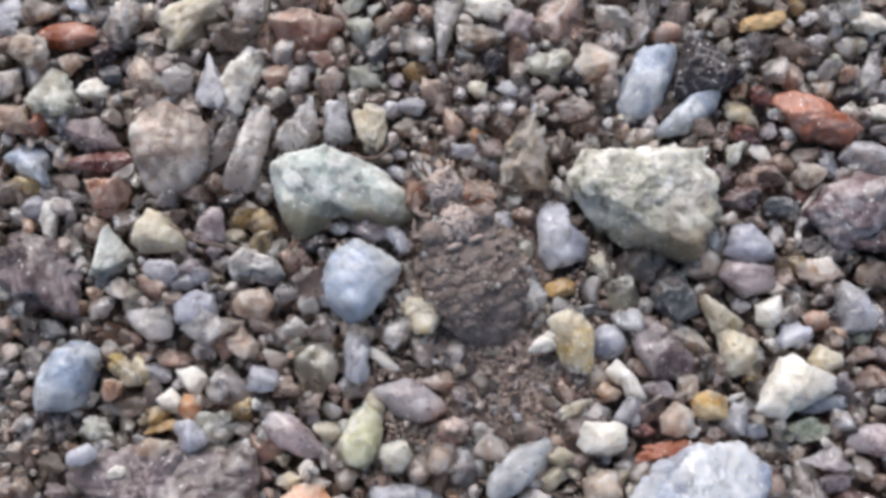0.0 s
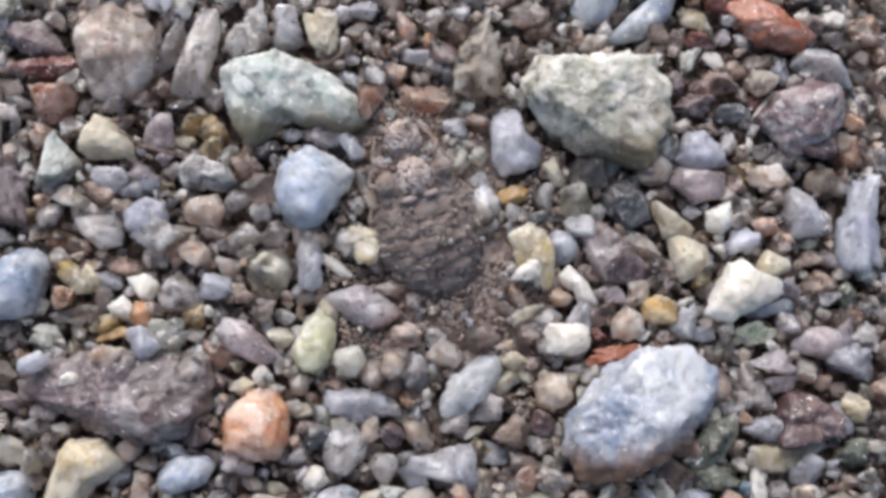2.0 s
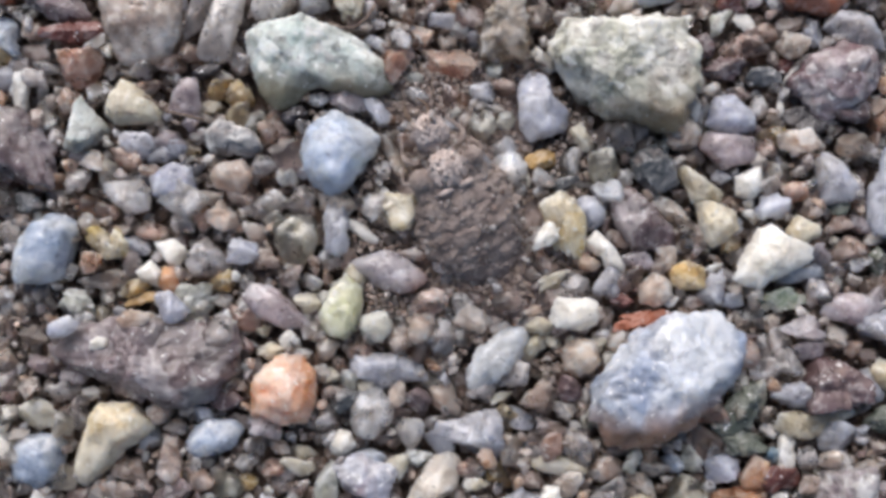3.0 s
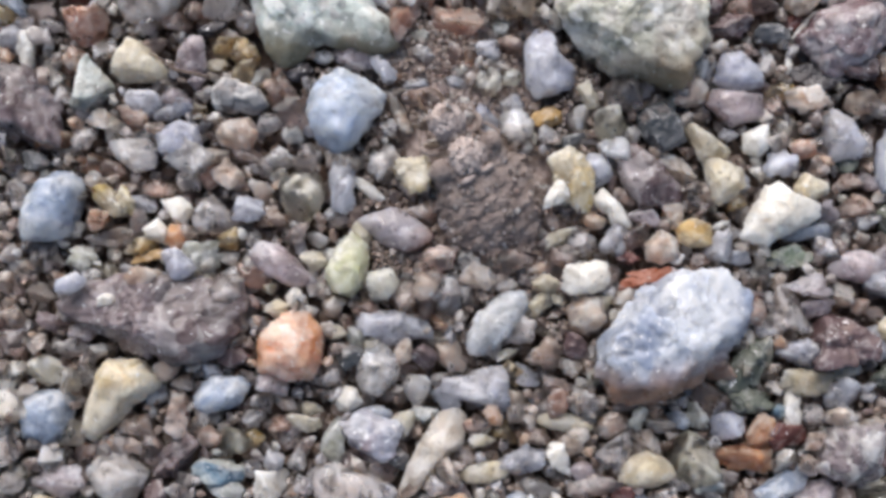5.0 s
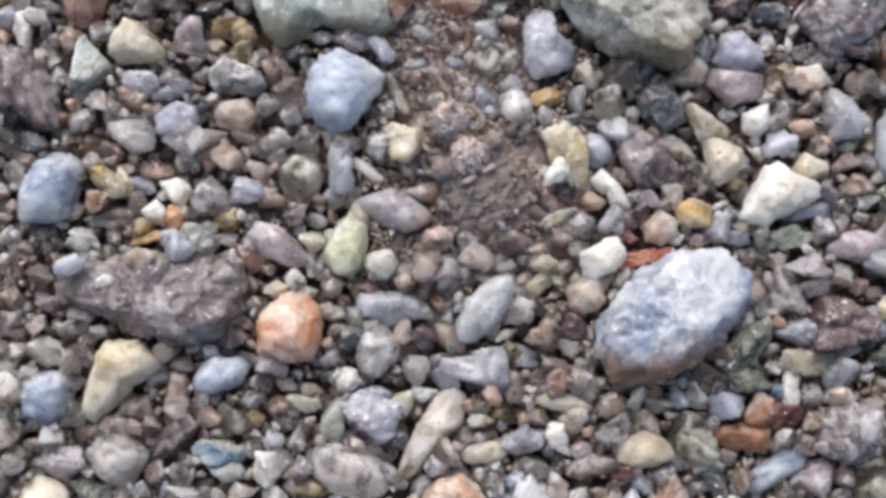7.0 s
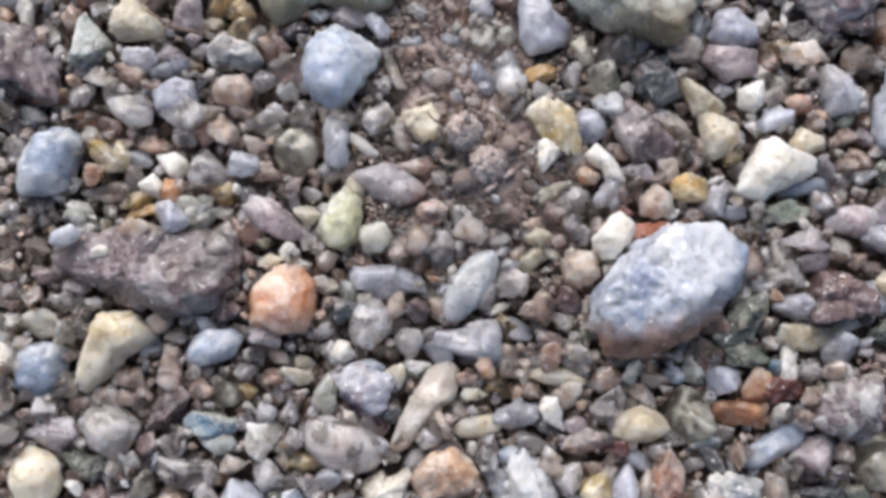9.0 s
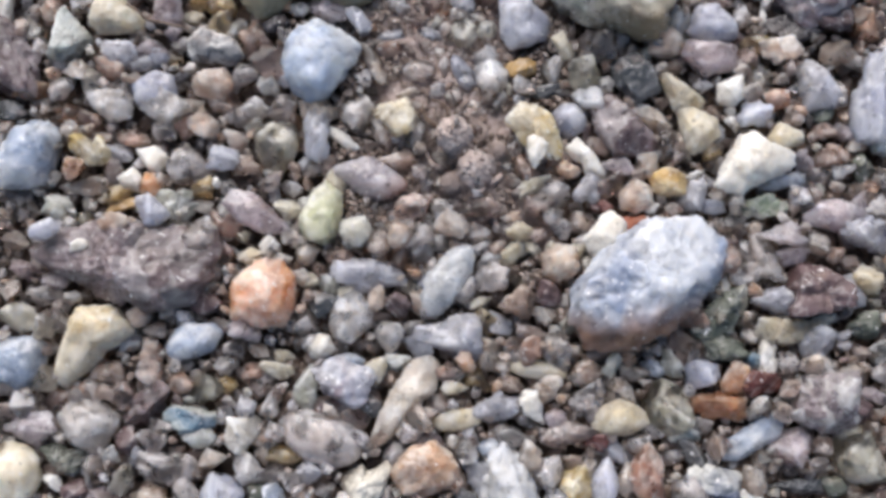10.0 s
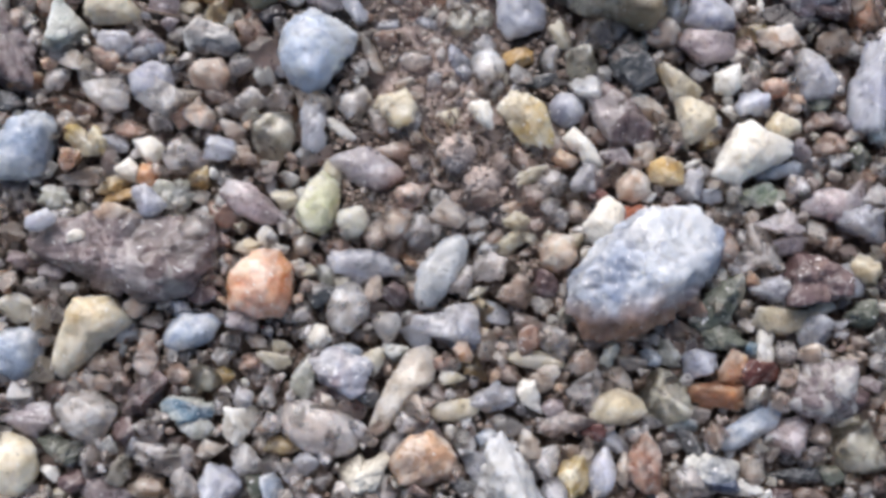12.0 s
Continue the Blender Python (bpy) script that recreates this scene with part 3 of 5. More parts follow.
stone("qz", 16.34, 7.00, 1.17, 1.18, 5, "a")
stone("wh", 18.00, 6.81, 1.88, 1.31, -18, "l")
cut_stone("bw", 8.64, 3.41, (((-140, 1.92), (-68, 1.67), (-21, 0.97), (-10, 1.1), (86, 1.85), (116, 1.39), (156, 0.92), (168, 1.01)),), 1.7, 40)
cut_stone("bk", 11.05, 3.94, (((-161, 1.49), (-75, 1.11), (-40, 1.34), (51, 1.21), (70, 1.31), (167, 1.15)),), 2.0, 40)
cut_stone("bw", 10.43, 1.90, (((-102, 1.25), (-72, 0.71), (-46, 0.56), (-9, 1.11), (100, 1.05), (142, 0.66)),), 1.4, 40)
stone("ye", 12.69, 2.37, 1.76, 1.13, -17, "s")
stone("dr", 13.50, 3.09, 1.14, 1.07, 5, "l")
cut_stone("rd", 15.64, 2.26, (((-134, 1.07), (-97, 1.0), (-45, 1.72), (55, 0.84), (71, 0.76), (108, 1.41)),), 1.9, 26)
stone("cl", 14.01, 4.36, 1.40, 1.36, 5, "a")
stone("qz", 16.22, 4.49, 1.05, 0.93, 5, "a")
stone("ta", 16.07, 3.66, 1.00, 0.92, 5, "a")
stone("bk", 17.13, 3.59, 1.57, 1.06, 15, "l")
stone("cl", 18.01, 4.43, 2.74, 1.14, 84, "s")
stone("wh", 18.30, 2.77, 1.04, 0.85, 5, "a")
stone("bg", 18.23, 0.73, 2.66, 2.19, -34, "a")
stone("gw", 12.36, 0.45, 1.53, 0.82, 72, "l")
stone("wh", 13.56, 0.55, 1.31, 0.74, -39, "s")
stone("pc", 13.52, -0.43, 1.96, 1.52, -17, "l")
stone("dp", 12.62, -1.43, 1.81, 1.06, 10, "a")
stone("ta", 15.36, -0.28, 1.36, 1.29, 5, "a")
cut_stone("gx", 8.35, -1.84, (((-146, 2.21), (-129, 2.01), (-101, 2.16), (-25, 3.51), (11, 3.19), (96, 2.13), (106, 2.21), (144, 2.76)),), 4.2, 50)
cut_stone("li", 5.28, -3.90, [((-172, 0.75), (-140, 1.01), (-71, 1.13), (6, 0.75), (26, 0.96), (79, 1.73), (155, 1.2)), ((-176, 0.77), (-117, 1.04), (-76, 1.03), (-9, 1.39), (43, 1.07), (72, 0.97), (109, 0.93))], 1.9, 26)
cut_stone("li", 13.03, -3.40, (((-113, 0.88), (-74, 0.85), (12, 0.91), (50, 0.77), (106, 0.9), (160, 0.93)),), 1.6, 24)
cut_stone("mv", 12.93, -4.76, (((-128, 0.79), (-69, 0.79), (0, 1.14), (88, 0.67), (153, 1.1)),), 1.3, 30)
stone("wh", 15.58, -1.23, 1.93, 0.38, 53, "b")
stone("px", 17.05, -1.73, 3.74, 3.29, 5, "c")
stone("sl", 14.26, -1.68, 1.52, 0.90, 15, "a")
stone("cl", 14.13, -2.97, 1.26, 0.85, 81, "a")
stone("wh", 15.01, -2.80, 1.06, 0.33, 85, "a")
stone("cp", 15.70, -4.25, 1.89, 1.21, 15, "l")
stone("ho", 14.67, -4.00, 1.24, 0.89, -175, "a")
stone("or", -13.96, -8.16, 1.78, 0.96, -11, "a")
cut_stone("qz", -10.40, -8.52, (((-146, 0.8), (-124, 0.64), (-74, 0.78), (-3, 0.92), (60, 0.78), (103, 0.73)),), 1.2, 34)
stone("cp", -12.06, -7.23, 1.23, 0.99, 4, "a")
stone("pk", -10.73, -7.03, 1.49, 0.98, -6, "a")
cut_stone("li", -8.79, -7.77, (((-173, 0.92), (-95, 0.76), (-57, 0.78), (17, 0.89), (80, 0.78), (126, 0.77)),), 1.3, 34)
stone("qz", -8.20, -8.46, 2.14, 1.92, 25, "a")
cut_stone("cp", -6.57, -7.45, (((-130, 0.68), (-102, 0.57), (-24, 0.87), (36, 0.85), (105, 0.64), (166, 0.81)),), 1.4, 26)
stone("br", -6.04, -8.20, 1.48, 0.77, -16, "a")
stone("mv", -9.15, -6.17, 1.37, 0.90, 15, "a")
stone("sl", -14.28, -9.07, 1.27, 0.88, 4, "a")
cut_stone("bw", -13.34, -10.88, (((-167, 1.39), (-97, 1.62), (-61, 1.45), (-8, 1.1), (18, 1.46), (86, 1.5), (130, 1.19), (159, 1.09)),), 2.6, 16)
stone("ta", -11.95, -9.74, 0.99, 0.87, 4, "a")
stone("ye", -11.25, -10.43, 1.90, 0.93, -35, "a")
stone("bg", -10.06, -10.39, 1.45, 0.87, 4, "a")
stone("br", -9.42, -9.79, 1.47, 0.81, -6, "a")
cut_stone("wh", -8.49, -10.60, (((-142, 0.41), (-100, 0.54), (-17, 0.5), (57, 0.47), (104, 0.56)),), 0.9, 30)
cut_stone("wh", -9.23, -11.54, (((-139, 0.42), (-104, 0.38), (-15, 0.52), (47, 0.43), (134, 0.5)),), 0.9, 26)
stone("cl", -7.05, -10.65, 1.73, 1.58, 4, "a")
stone("ta", -10.89, -11.81, 2.42, 0.95, 4, "s")
stone("ho", -9.75, -12.08, 1.66, 0.72, 20, "a")
stone("gw", -12.04, -12.79, 1.47, 1.10, 15, "a")
stone("cp", -6.65, -9.10, 1.31, 1.08, -36, "a")
stone("li", -5.76, -10.33, 1.45, 1.15, 4, "a")
stone("bc", -4.85, -10.48, 1.17, 1.00, -176, "a")
cut_stone("pg", -3.85, -9.66, (((-169, 0.84), (-143, 0.78), (-106, 1.07), (-28, 0.96), (19, 1.01), (88, 1.03), (129, 0.98)),), 1.5, 32)
stone("qz", -4.77, -8.15, 1.46, 1.07, 4, "a")
stone("cl", -3.73, -8.12, 1.22, 1.22, 4, "a")
stone("wh", -4.36, -7.20, 0.90, 0.88, -176, "a")
stone("cl", -5.25, -6.85, 1.23, 0.98, 4, "a")
stone("qz", -2.96, -11.33, 0.98, 0.71, 4, "a")
stone("gw", -7.72, -12.41, 2.59, 1.28, 10, "a")
cut_stone("bx", -2.36, -5.84, [((-169, 1.77), (-135, 1.92), (-118, 2.05), (-37, 1.49), (0, 1.17), (47, 1.12), (72, 1.25), (129, 1.45), (166, 1.55)), ((-178, 1.08), (-104, 1.21), (-52, 1.24), (-10, 1.52), (61, 1.22), (93, 1.13))], 2.7, 34)
stone("ta", -0.29, -6.00, 2.05, 0.71, -51, "a")
stone("cl", 1.56, -6.19, 1.32, 0.88, 4, "r")
stone("qz", 2.50, -5.97, 0.88, 0.47, 85, "a")
stone("ta", 1.15, -7.14, 0.99, 0.49, 4, "a")
stone("qz", -0.71, -8.07, 1.60, 1.36, 95, "t")
stone("wh", -1.23, -9.16, 1.62, 0.52, -32, "r")
cut_stone("mp", 0.02, -10.64, (((-137, 1.16), (-114, 0.9), (-81, 1.04), (-34, 1.61), (53, 0.89), (62, 0.84), (105, 0.98), (120, 1.13)),), 1.5, 9)
cut_stone("yg", -1.63, -12.26, (((-154, 1.04), (-98, 1.21), (-43, 0.98), (-12, 0.72), (14, 0.84), (53, 1.12), (141, 0.92), (156, 0.8)),), 1.8, 44)
stone("pg", -0.26, -12.90, 1.33, 1.22, 25, "a")
stone("pc", 1.64, -11.66, 1.94, 1.04, 25, "a")
stone("cp", 1.32, -12.53, 1.29, 1.08, 4, "a")
stone("qz", 4.13, -5.38, 1.17, 1.00, 65, "s")
stone("qz", 6.76, -5.65, 1.52, 0.89, 79, "a")
cut_stone("pg", 8.02, -5.90, (((-173, 0.61), (-125, 0.67), (-33, 0.66), (25, 0.66), (109, 0.73)),), 1.3, 50)
stone("qz", 8.97, -6.22, 0.85, 0.83, 4, "a")
stone("li", 7.56, -7.77, 1.45, 1.40, 4, "r")
cut_stone("wh", 8.33, -9.18, [((-132, 0.46), (-89, 0.28), (9, 0.24), (54, 0.42), (144, 0.84)), ((-160, 0.28), (-108, 0.72), (-32, 1.07), (33, 0.37), (89, 0.28))], 1.1, 22)
stone("or", 7.68, -9.69, 1.11, 0.81, 4, "a")
stone("cl", 7.15, -10.74, 1.43, 1.13, 4, "a")
stone("pc", 6.41, -11.18, 1.58, 1.27, 25, "a")
cut_stone("pu", 9.65, -7.97, (((-156, 1.03), (-138, 0.96), (-90, 1.13), (-14, 1.56), (43, 0.84), (57, 0.85), (119, 1.54)),), 1.4, 40)
cut_stone("sl", 10.08, -5.81, (((-168, 0.91), (-125, 0.84), (-58, 0.97), (10, 0.89), (51, 0.83), (116, 0.98)),), 1.4, 26)
cut_stone("cr", 11.91, -6.31, (((-155, 0.61), (-86, 0.76), (-27, 1.03), (53, 0.36), (61, 0.37), (108, 0.91)),), 1.3, 30)
cut_stone("cr", 12.67, -7.87, (((-163, 0.76), (-125, 0.94), (-55, 0.69), (-45, 0.67), (16, 0.79), (60, 0.86), (94, 0.97)),), 1.6, 22)
stone("ta", 10.80, -7.41, 1.96, 0.82, -32, "a")
cut_stone("wh", 13.80, -6.03, (((-175, 0.58), (-105, 0.7), (-39, 0.59), (9, 0.6), (118, 0.48), (119, 0.48)),), 1.1, 36)
cut_stone("wh", 14.66, -8.82, [((-108, 1.58), (-38, 0.76), (9, 0.85), (59, 1.02), (114, 1.13), (155, 0.87)), ((-161, 0.91), (-73, 1.12), (-54, 1.11), (-11, 1.65), (67, 1.01), (79, 0.91), (163, 0.76))], 1.9, 24)
cut_stone("cr", 15.97, -7.82, (((-153, 0.63), (-114, 0.51), (-62, 0.51), (19, 0.73), (69, 0.55), (145, 0.59)),), 1.1, 24)
stone("bw", 16.01, -9.54, 2.19, 0.75, 17, "s")
cut_stone("pk", 15.69, -6.20, (((-147, 0.47), (-70, 0.47), (11, 0.51), (91, 0.39), (128, 0.44)),), 0.9, 26)
cut_stone("bg", 17.21, -5.58, (((-169, 0.84), (-79, 1.09), (-36, 1.14), (33, 0.66), (65, 0.83), (124, 1.18)),), 1.5, 44)
stone("cl", 17.88, -5.83, 1.52, 1.11, 82, "a")
stone("li", 19.51, -5.82, 4.46, 1.99, 81, "b")
stone("li", 14.75, -6.92, 1.45, 1.16, 4, "a")
stone("bg", 12.72, -5.88, 0.80, 0.63, 4, "a")
stone("br", 17.39, -7.40, 1.34, 0.84, 34, "a")
stone("br", 17.94, -8.27, 1.69, 0.95, 15, "a")
stone("qz", 18.26, -8.87, 0.97, 0.81, 4, "a")
cut_stone("mv", 17.91, -10.80, (((-147, 1.02), (-103, 0.58), (-94, 0.61), (-15, 1.04), (50, 0.94), (97, 0.71), (136, 0.85)),), 1.2, 34)
stone("gg", 15.20, -10.59, 2.31, 0.98, 10, "s")
cut_stone("hy", 11.52, -9.98, (((-159, 0.64), (-113, 0.58), (-78, 0.56), (2, 0.77), (76, 0.64), (125, 0.65)),), 1.1, 24)
cut_stone("cp", 10.34, -10.62, (((-170, 0.67), (-105, 0.66), (-56, 0.6), (16, 0.7), (63, 0.68), (142, 0.63)),), 1.2, 18)
stone("pc", 9.42, -10.28, 1.42, 1.07, 45, "a")
stone("bg", 12.51, -10.26, 1.47, 1.06, 83, "a")
stone("li", 13.40, -10.73, 1.01, 0.66, 4, "a")
stone("mv", 9.59, -9.46, 1.44, 0.81, 4, "a")
stone("rd", 9.89, -11.84, 2.59, 0.88, 20, "a")
cut_stone("dz", -9.19, -14.84, (((-157, 3.16), (-115, 1.59), (-109, 1.46), (-99, 1.54), (-59, 2.53), (-24, 3.35), (17, 3.9), (89, 1.68), (104, 1.88), (133, 2.85)),), 2.8, 40)
stone("cp", -9.58, -13.45, 1.68, 1.00, 30, "a")
stone("li", -8.38, -13.36, 1.71, 0.73, -35, "s")
cut_stone("oy", -9.95, -17.41, [((-159, 1.83), (-116, 2.32), (-47, 1.24), (-32, 1.0), (19, 1.19), (94, 0.94), (151, 0.95), (170, 1.03)), ((-147, 0.89), (-86, 0.86), (-55, 1.06), (-3, 1.55), (44, 1.35), (95, 0.92), (157, 0.88))], 2.2, 28)
cut_stone("bw", -6.11, -17.53, (((-156, 1.1), (-107, 0.87), (-67, 0.66), (-30, 0.86), (52, 1.17), (96, 0.72), (142, 0.83)),), 1.4, 26)
cut_stone("ox", -3.64, -15.54, (((-167, 1.29), (-109, 1.35), (-86, 1.4), (-21, 1.31), (5, 1.28), (48, 1.43), (100, 1.35), (130, 1.23), (172, 1.22)),), 2.5, 30)
stone("cr", -12.79, -17.16, 1.97, 1.16, -20, "a")
cut_stone("bw", -12.52, -18.83, (((-163, 1.16), (-102, 1.14), (-53, 1.06), (-10, 1.04), (33, 1.19), (94, 0.99), (135, 1.19)),), 1.8, 30)
cut_stone("mv", -4.32, -12.40, (((-132, 0.8), (-110, 0.65), (-77, 1.05), (43, 0.75), (53, 0.62), (87, 0.91), (159, 1.34)),), 1.2, 34)
stone("cr", -4.33, -14.10, 1.10, 0.74, 4, "a")
stone("cr", -4.76, -13.38, 0.74, 0.51, 4, "a")
stone("cl", -12.05, -16.24, 1.42, 0.83, 4, "a")
stone("ta", -10.96, -16.24, 0.96, 0.60, 4, "a")
stone("pk", -7.60, -18.45, 1.93, 1.05, 87, "a")
stone("pu", -7.56, -20.04, 2.25, 1.32, 35, "a")
stone("bc", -7.58, -17.19, 0.96, 0.73, 4, "a")
stone("bg", 0.25, -14.44, 3.18, 1.56, -14, "a")
cut_stone("qz", -0.25, -16.20, (((-153, 0.89), (-105, 0.97), (-41, 0.8), (-3, 0.88), (54, 0.98), (116, 0.96), (170, 0.77)),), 1.3, 40)
cut_stone("wh", -1.26, -17.34, (((-158, 0.5), (-95, 0.49), (-41, 0.47), (22, 0.52), (90, 0.5), (147, 0.46)),), 0.9, 16)
cut_stone("qz", 1.26, -16.71, (((-153, 0.51), (-122, 0.55), (-36, 0.56), (20, 0.63), (84, 0.55), (150, 0.58)),), 1.1, 40)
pushed_stone = cut_stone("gq", 3.77, -14.17, (((-164, 1.28), (-95, 1.4), (-47, 0.8), (-25, 0.83), (37, 1.67), (102, 1.2), (133, 0.81), (168, 0.91)),), 1.5, 26)
stone("cl", 3.89, -14.68, 1.43, 1.10, 84, "a")
stone("cl", 5.01, -14.12, 1.42, 1.29, 4, "a")
stone("bg", 3.56, -16.61, 2.77, 1.95, 4, "a")
stone("ho", 4.90, -15.90, 1.18, 0.96, -56, "a")
stone("bc", 6.07, -15.03, 1.64, 1.33, 4, "a")
stone("pc", 6.66, -16.19, 1.49, 0.73, -11, "a")
cut_stone("cp", 7.56, -13.39, (((-169, 0.73), (-112, 0.79), (-54, 0.72), (10, 0.81), (87, 0.74), (128, 0.7)),), 1.3, 20)
stone("cr", 5.68, -13.23, 1.47, 0.97, 25, "a")
stone("sl", -1.21, -15.73, 1.41, 1.10, 4, "a")
stone("cr", -1.82, -14.78, 0.91, 0.60, 15, "a")
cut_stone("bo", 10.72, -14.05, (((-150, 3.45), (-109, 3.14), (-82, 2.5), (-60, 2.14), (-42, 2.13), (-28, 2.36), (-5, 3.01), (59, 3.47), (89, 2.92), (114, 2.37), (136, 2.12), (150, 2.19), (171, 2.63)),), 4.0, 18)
stone("cl", 14.58, -13.28, 1.18, 1.02, 4, "a")
stone("cl", 15.37, -12.65, 2.05, 1.50, 82, "l")
stone("mv", 15.95, -11.64, 1.88, 1.12, 4, "a")
stone("dp", 17.38, -13.63, 2.77, 2.43, 4, "a")
stone("bg", 19.26, -11.47, 2.20, 1.80, -48, "t")
stone("cr", 19.29, -13.13, 1.34, 1.23, 91, "a")
stone("bg", 15.77, -14.27, 1.91, 1.19, 4, "a")
stone("dg", 13.85, -14.94, 2.87, 1.47, 51, "a")
stone("dg", 14.04, -16.04, 2.08, 1.27, 5, "l")
stone("cr", 16.27, -15.31, 2.52, 1.18, -1, "l")
stone("cr", 17.70, -14.77, 1.47, 0.54, 24, "a")
stone("cp", 16.84, -14.49, 1.08, 0.55, -6, "a")
stone("wh", 15.63, -16.47, 1.89, 0.76, 90, "l")
stone("bg", 17.51, -15.64, 1.65, 1.24, 24, "l")
stone("dg", 19.18, -14.87, 1.49, 1.18, 4, "l")
stone("mv", -11.89, -21.27, 2.53, 1.42, 2, "a")
stone("qz", -9.55, -21.00, 2.29, 2.13, 5, "c")
stone("dg", -10.46, -22.32, 1.88, 1.27, 5, "a")
stone("cr", -12.18, -22.96, 2.45, 1.92, 98, "r")
stone("wh", -10.78, -23.13, 1.00, 0.60, -15, "a")
stone("cl", -6.55, -22.22, 2.62, 1.50, 14, "a")
stone("tb", -5.86, -20.49, 2.04, 1.19, -7, "a")
stone("pg", -5.40, -19.28, 1.63, 1.25, 5, "a")
stone("wh", -3.86, -20.84, 1.58, 1.31, 86, "a")
stone("qz", -3.46, -22.14, 1.53, 1.26, -15, "a")
stone("li", -4.40, -23.24, 1.81, 1.61, 76, "a")
stone("bw", -2.39, -23.08, 1.30, 1.11, 86, "a")
stone("bg", -3.84, -19.83, 0.93, 0.90, 96, "t")
stone("qz", -2.91, -19.71, 1.06, 0.86, 45, "a")
stone("cr", -2.88, -18.36, 1.45, 0.76, 5, "a")
stone("qz", -4.75, -18.33, 0.95, 0.77, 5, "a")
stone("bc", -9.20, -18.94, 1.68, 1.04, 5, "a")
stone("mv", -8.91, -23.64, 3.02, 1.07, -17, "a")
stone("ta", -4.89, -21.84, 1.25, 0.88, 5, "a")
stone("bg", -7.64, -21.93, 1.03, 0.88, 5, "a")
stone("gw", -1.69, -18.90, 1.88, 0.99, 94, "a")
stone("px2", -0.12, -18.61, 2.52, 2.16, 14, "a")
cut_stone("sa", 2.17, -18.85, (((-95, 2.11), (-41, 0.73), (-38, 0.71), (-5, 1.1), (50, 1.67), (102, 1.4), (149, 0.68), (154, 0.62), (163, 0.74)),), 1.3, 18)
stone("cr", 0.90, -18.10, 1.17, 0.90, 85, "a")
stone("cl", -0.85, -20.77, 3.24, 1.89, -17, "r")
stone("wk2", 0.90, -22.24, 2.09, 1.74, 5, "l")
cut_stone("oa", 3.08, -21.52, (((-153, 1.37), (-76, 1.0), (-3, 1.3), (52, 1.1), (108, 0.94), (145, 0.98)),), 1.7, 30)
stone("wt", 6.26, -22.10, 3.73, 2.88, 96, "t")
stone("cr", 4.14, -19.66, 1.97, 0.84, 14, "r")
stone("cr", 3.93, -18.54, 1.08, 0.67, -10, "a")
stone("cr", 6.96, -17.54, 2.43, 0.76, -3, "r")
stone("wh", 6.97, -18.93, 1.51, 0.99, -46, "t")
stone("cl", 9.01, -18.35, 1.98, 1.29, 68, "a")
stone("pc", 8.30, -19.79, 2.33, 0.92, 22, "b")
stone("qz", 6.28, -20.03, 1.61, 0.97, 14, "a")
stone("bw", 5.48, -20.60, 1.07, 0.75, 5, "r")
stone("ta", 6.95, -20.81, 1.32, 1.11, 84, "a")
stone("ye", 8.72, -21.87, 2.01, 1.36, 73, "a")
stone("bg", 5.45, -19.05, 2.06, 1.29, -5, "a")
stone("cp", 5.18, -19.37, 0.80, 0.53, -15, "r")
stone("ta", 5.10, -17.13, 1.35, 1.04, 84, "a")
stone("bg", -1.27, -22.05, 1.16, 1.00, 5, "a")
stone("cl", -0.58, -22.65, 0.80, 0.65, 5, "a")
stone("cr", 10.15, -19.06, 2.20, 1.46, 9, "r")
stone("pg", 11.90, -18.54, 2.14, 1.92, 88, "c")
stone("gw", 12.02, -16.97, 1.42, 0.87, -44, "a")
stone("li", 13.15, -17.18, 1.39, 1.21, 5, "a")
stone("or", 14.38, -17.29, 1.53, 1.16, 82, "a")
stone("or", 13.79, -18.27, 2.40, 1.21, -3, "a")
cut_stone("bw", 15.15, -19.38, (((-150, 1.65), (-88, 0.94), (-57, 0.53), (-20, 0.95), (53, 1.72), (128, 0.5)),), 1.2, 36)
stone("pz", 17.78, -17.87, 2.73, 2.58, 5, "l")
stone("mv", 16.69, -19.62, 2.04, 1.58, 5, "a")
stone("pg", 19.17, -19.96, 2.39, 1.90, -42, "c")
stone("li", 9.74, -21.50, 1.92, 1.11, 88, "r")
stone("ta", 10.57, -21.35, 1.36, 0.88, 83, "a")
stone("pk", 11.43, -21.07, 2.04, 1.79, 63, "a")
stone("wb", 13.95, -21.28, 2.69, 1.64, -20, "l")
stone("sl", 17.11, -21.03, 2.94, 0.65, -1, "s")
stone("sl", 12.81, -20.14, 1.83, 0.94, -31, "a")
stone("cp", -9.29, -13.39, 1.32, 0.89, 25, "c", lift=1.25, hold=False)
stone("wh", -10.52, -14.35, 0.77, 0.51, 15, "c", lift=1.3, hold=False)
stone("li", -11.93, -13.85, 1.27, 0.75, 20, "c", lift=1.1, hold=False)
stone("li", -8.14, -12.79, 1.46, 1.05, -35, "a", lift=1.0, hold=False)
stone("wh", -9.16, -14.83, 0.64, 0.42, 15, "c", lift=1.25, hold=False)
stone("cl", -6.29, -13.70, 1.68, 1.35, 66, "c", lift=0.5, hold=False)
stone("pc", 1.63, -11.81, 1.71, 1.13, 20, "c", lift=0.35, hold=False)
stone("cr", 6.40, -10.55, 1.55, 0.84, 35, "t", lift=0.3, hold=False)
stone("pc", 4.30, -11.75, 1.85, 1.32, -6, "a", lift=0.2, hold=False)
stone("cp", 1.35, -12.89, 1.15, 1.03, 45, "c", lift=0.35, hold=False)
stone("pg", -0.29, -12.87, 1.34, 1.26, 5, "c", lift=0.3, hold=False)
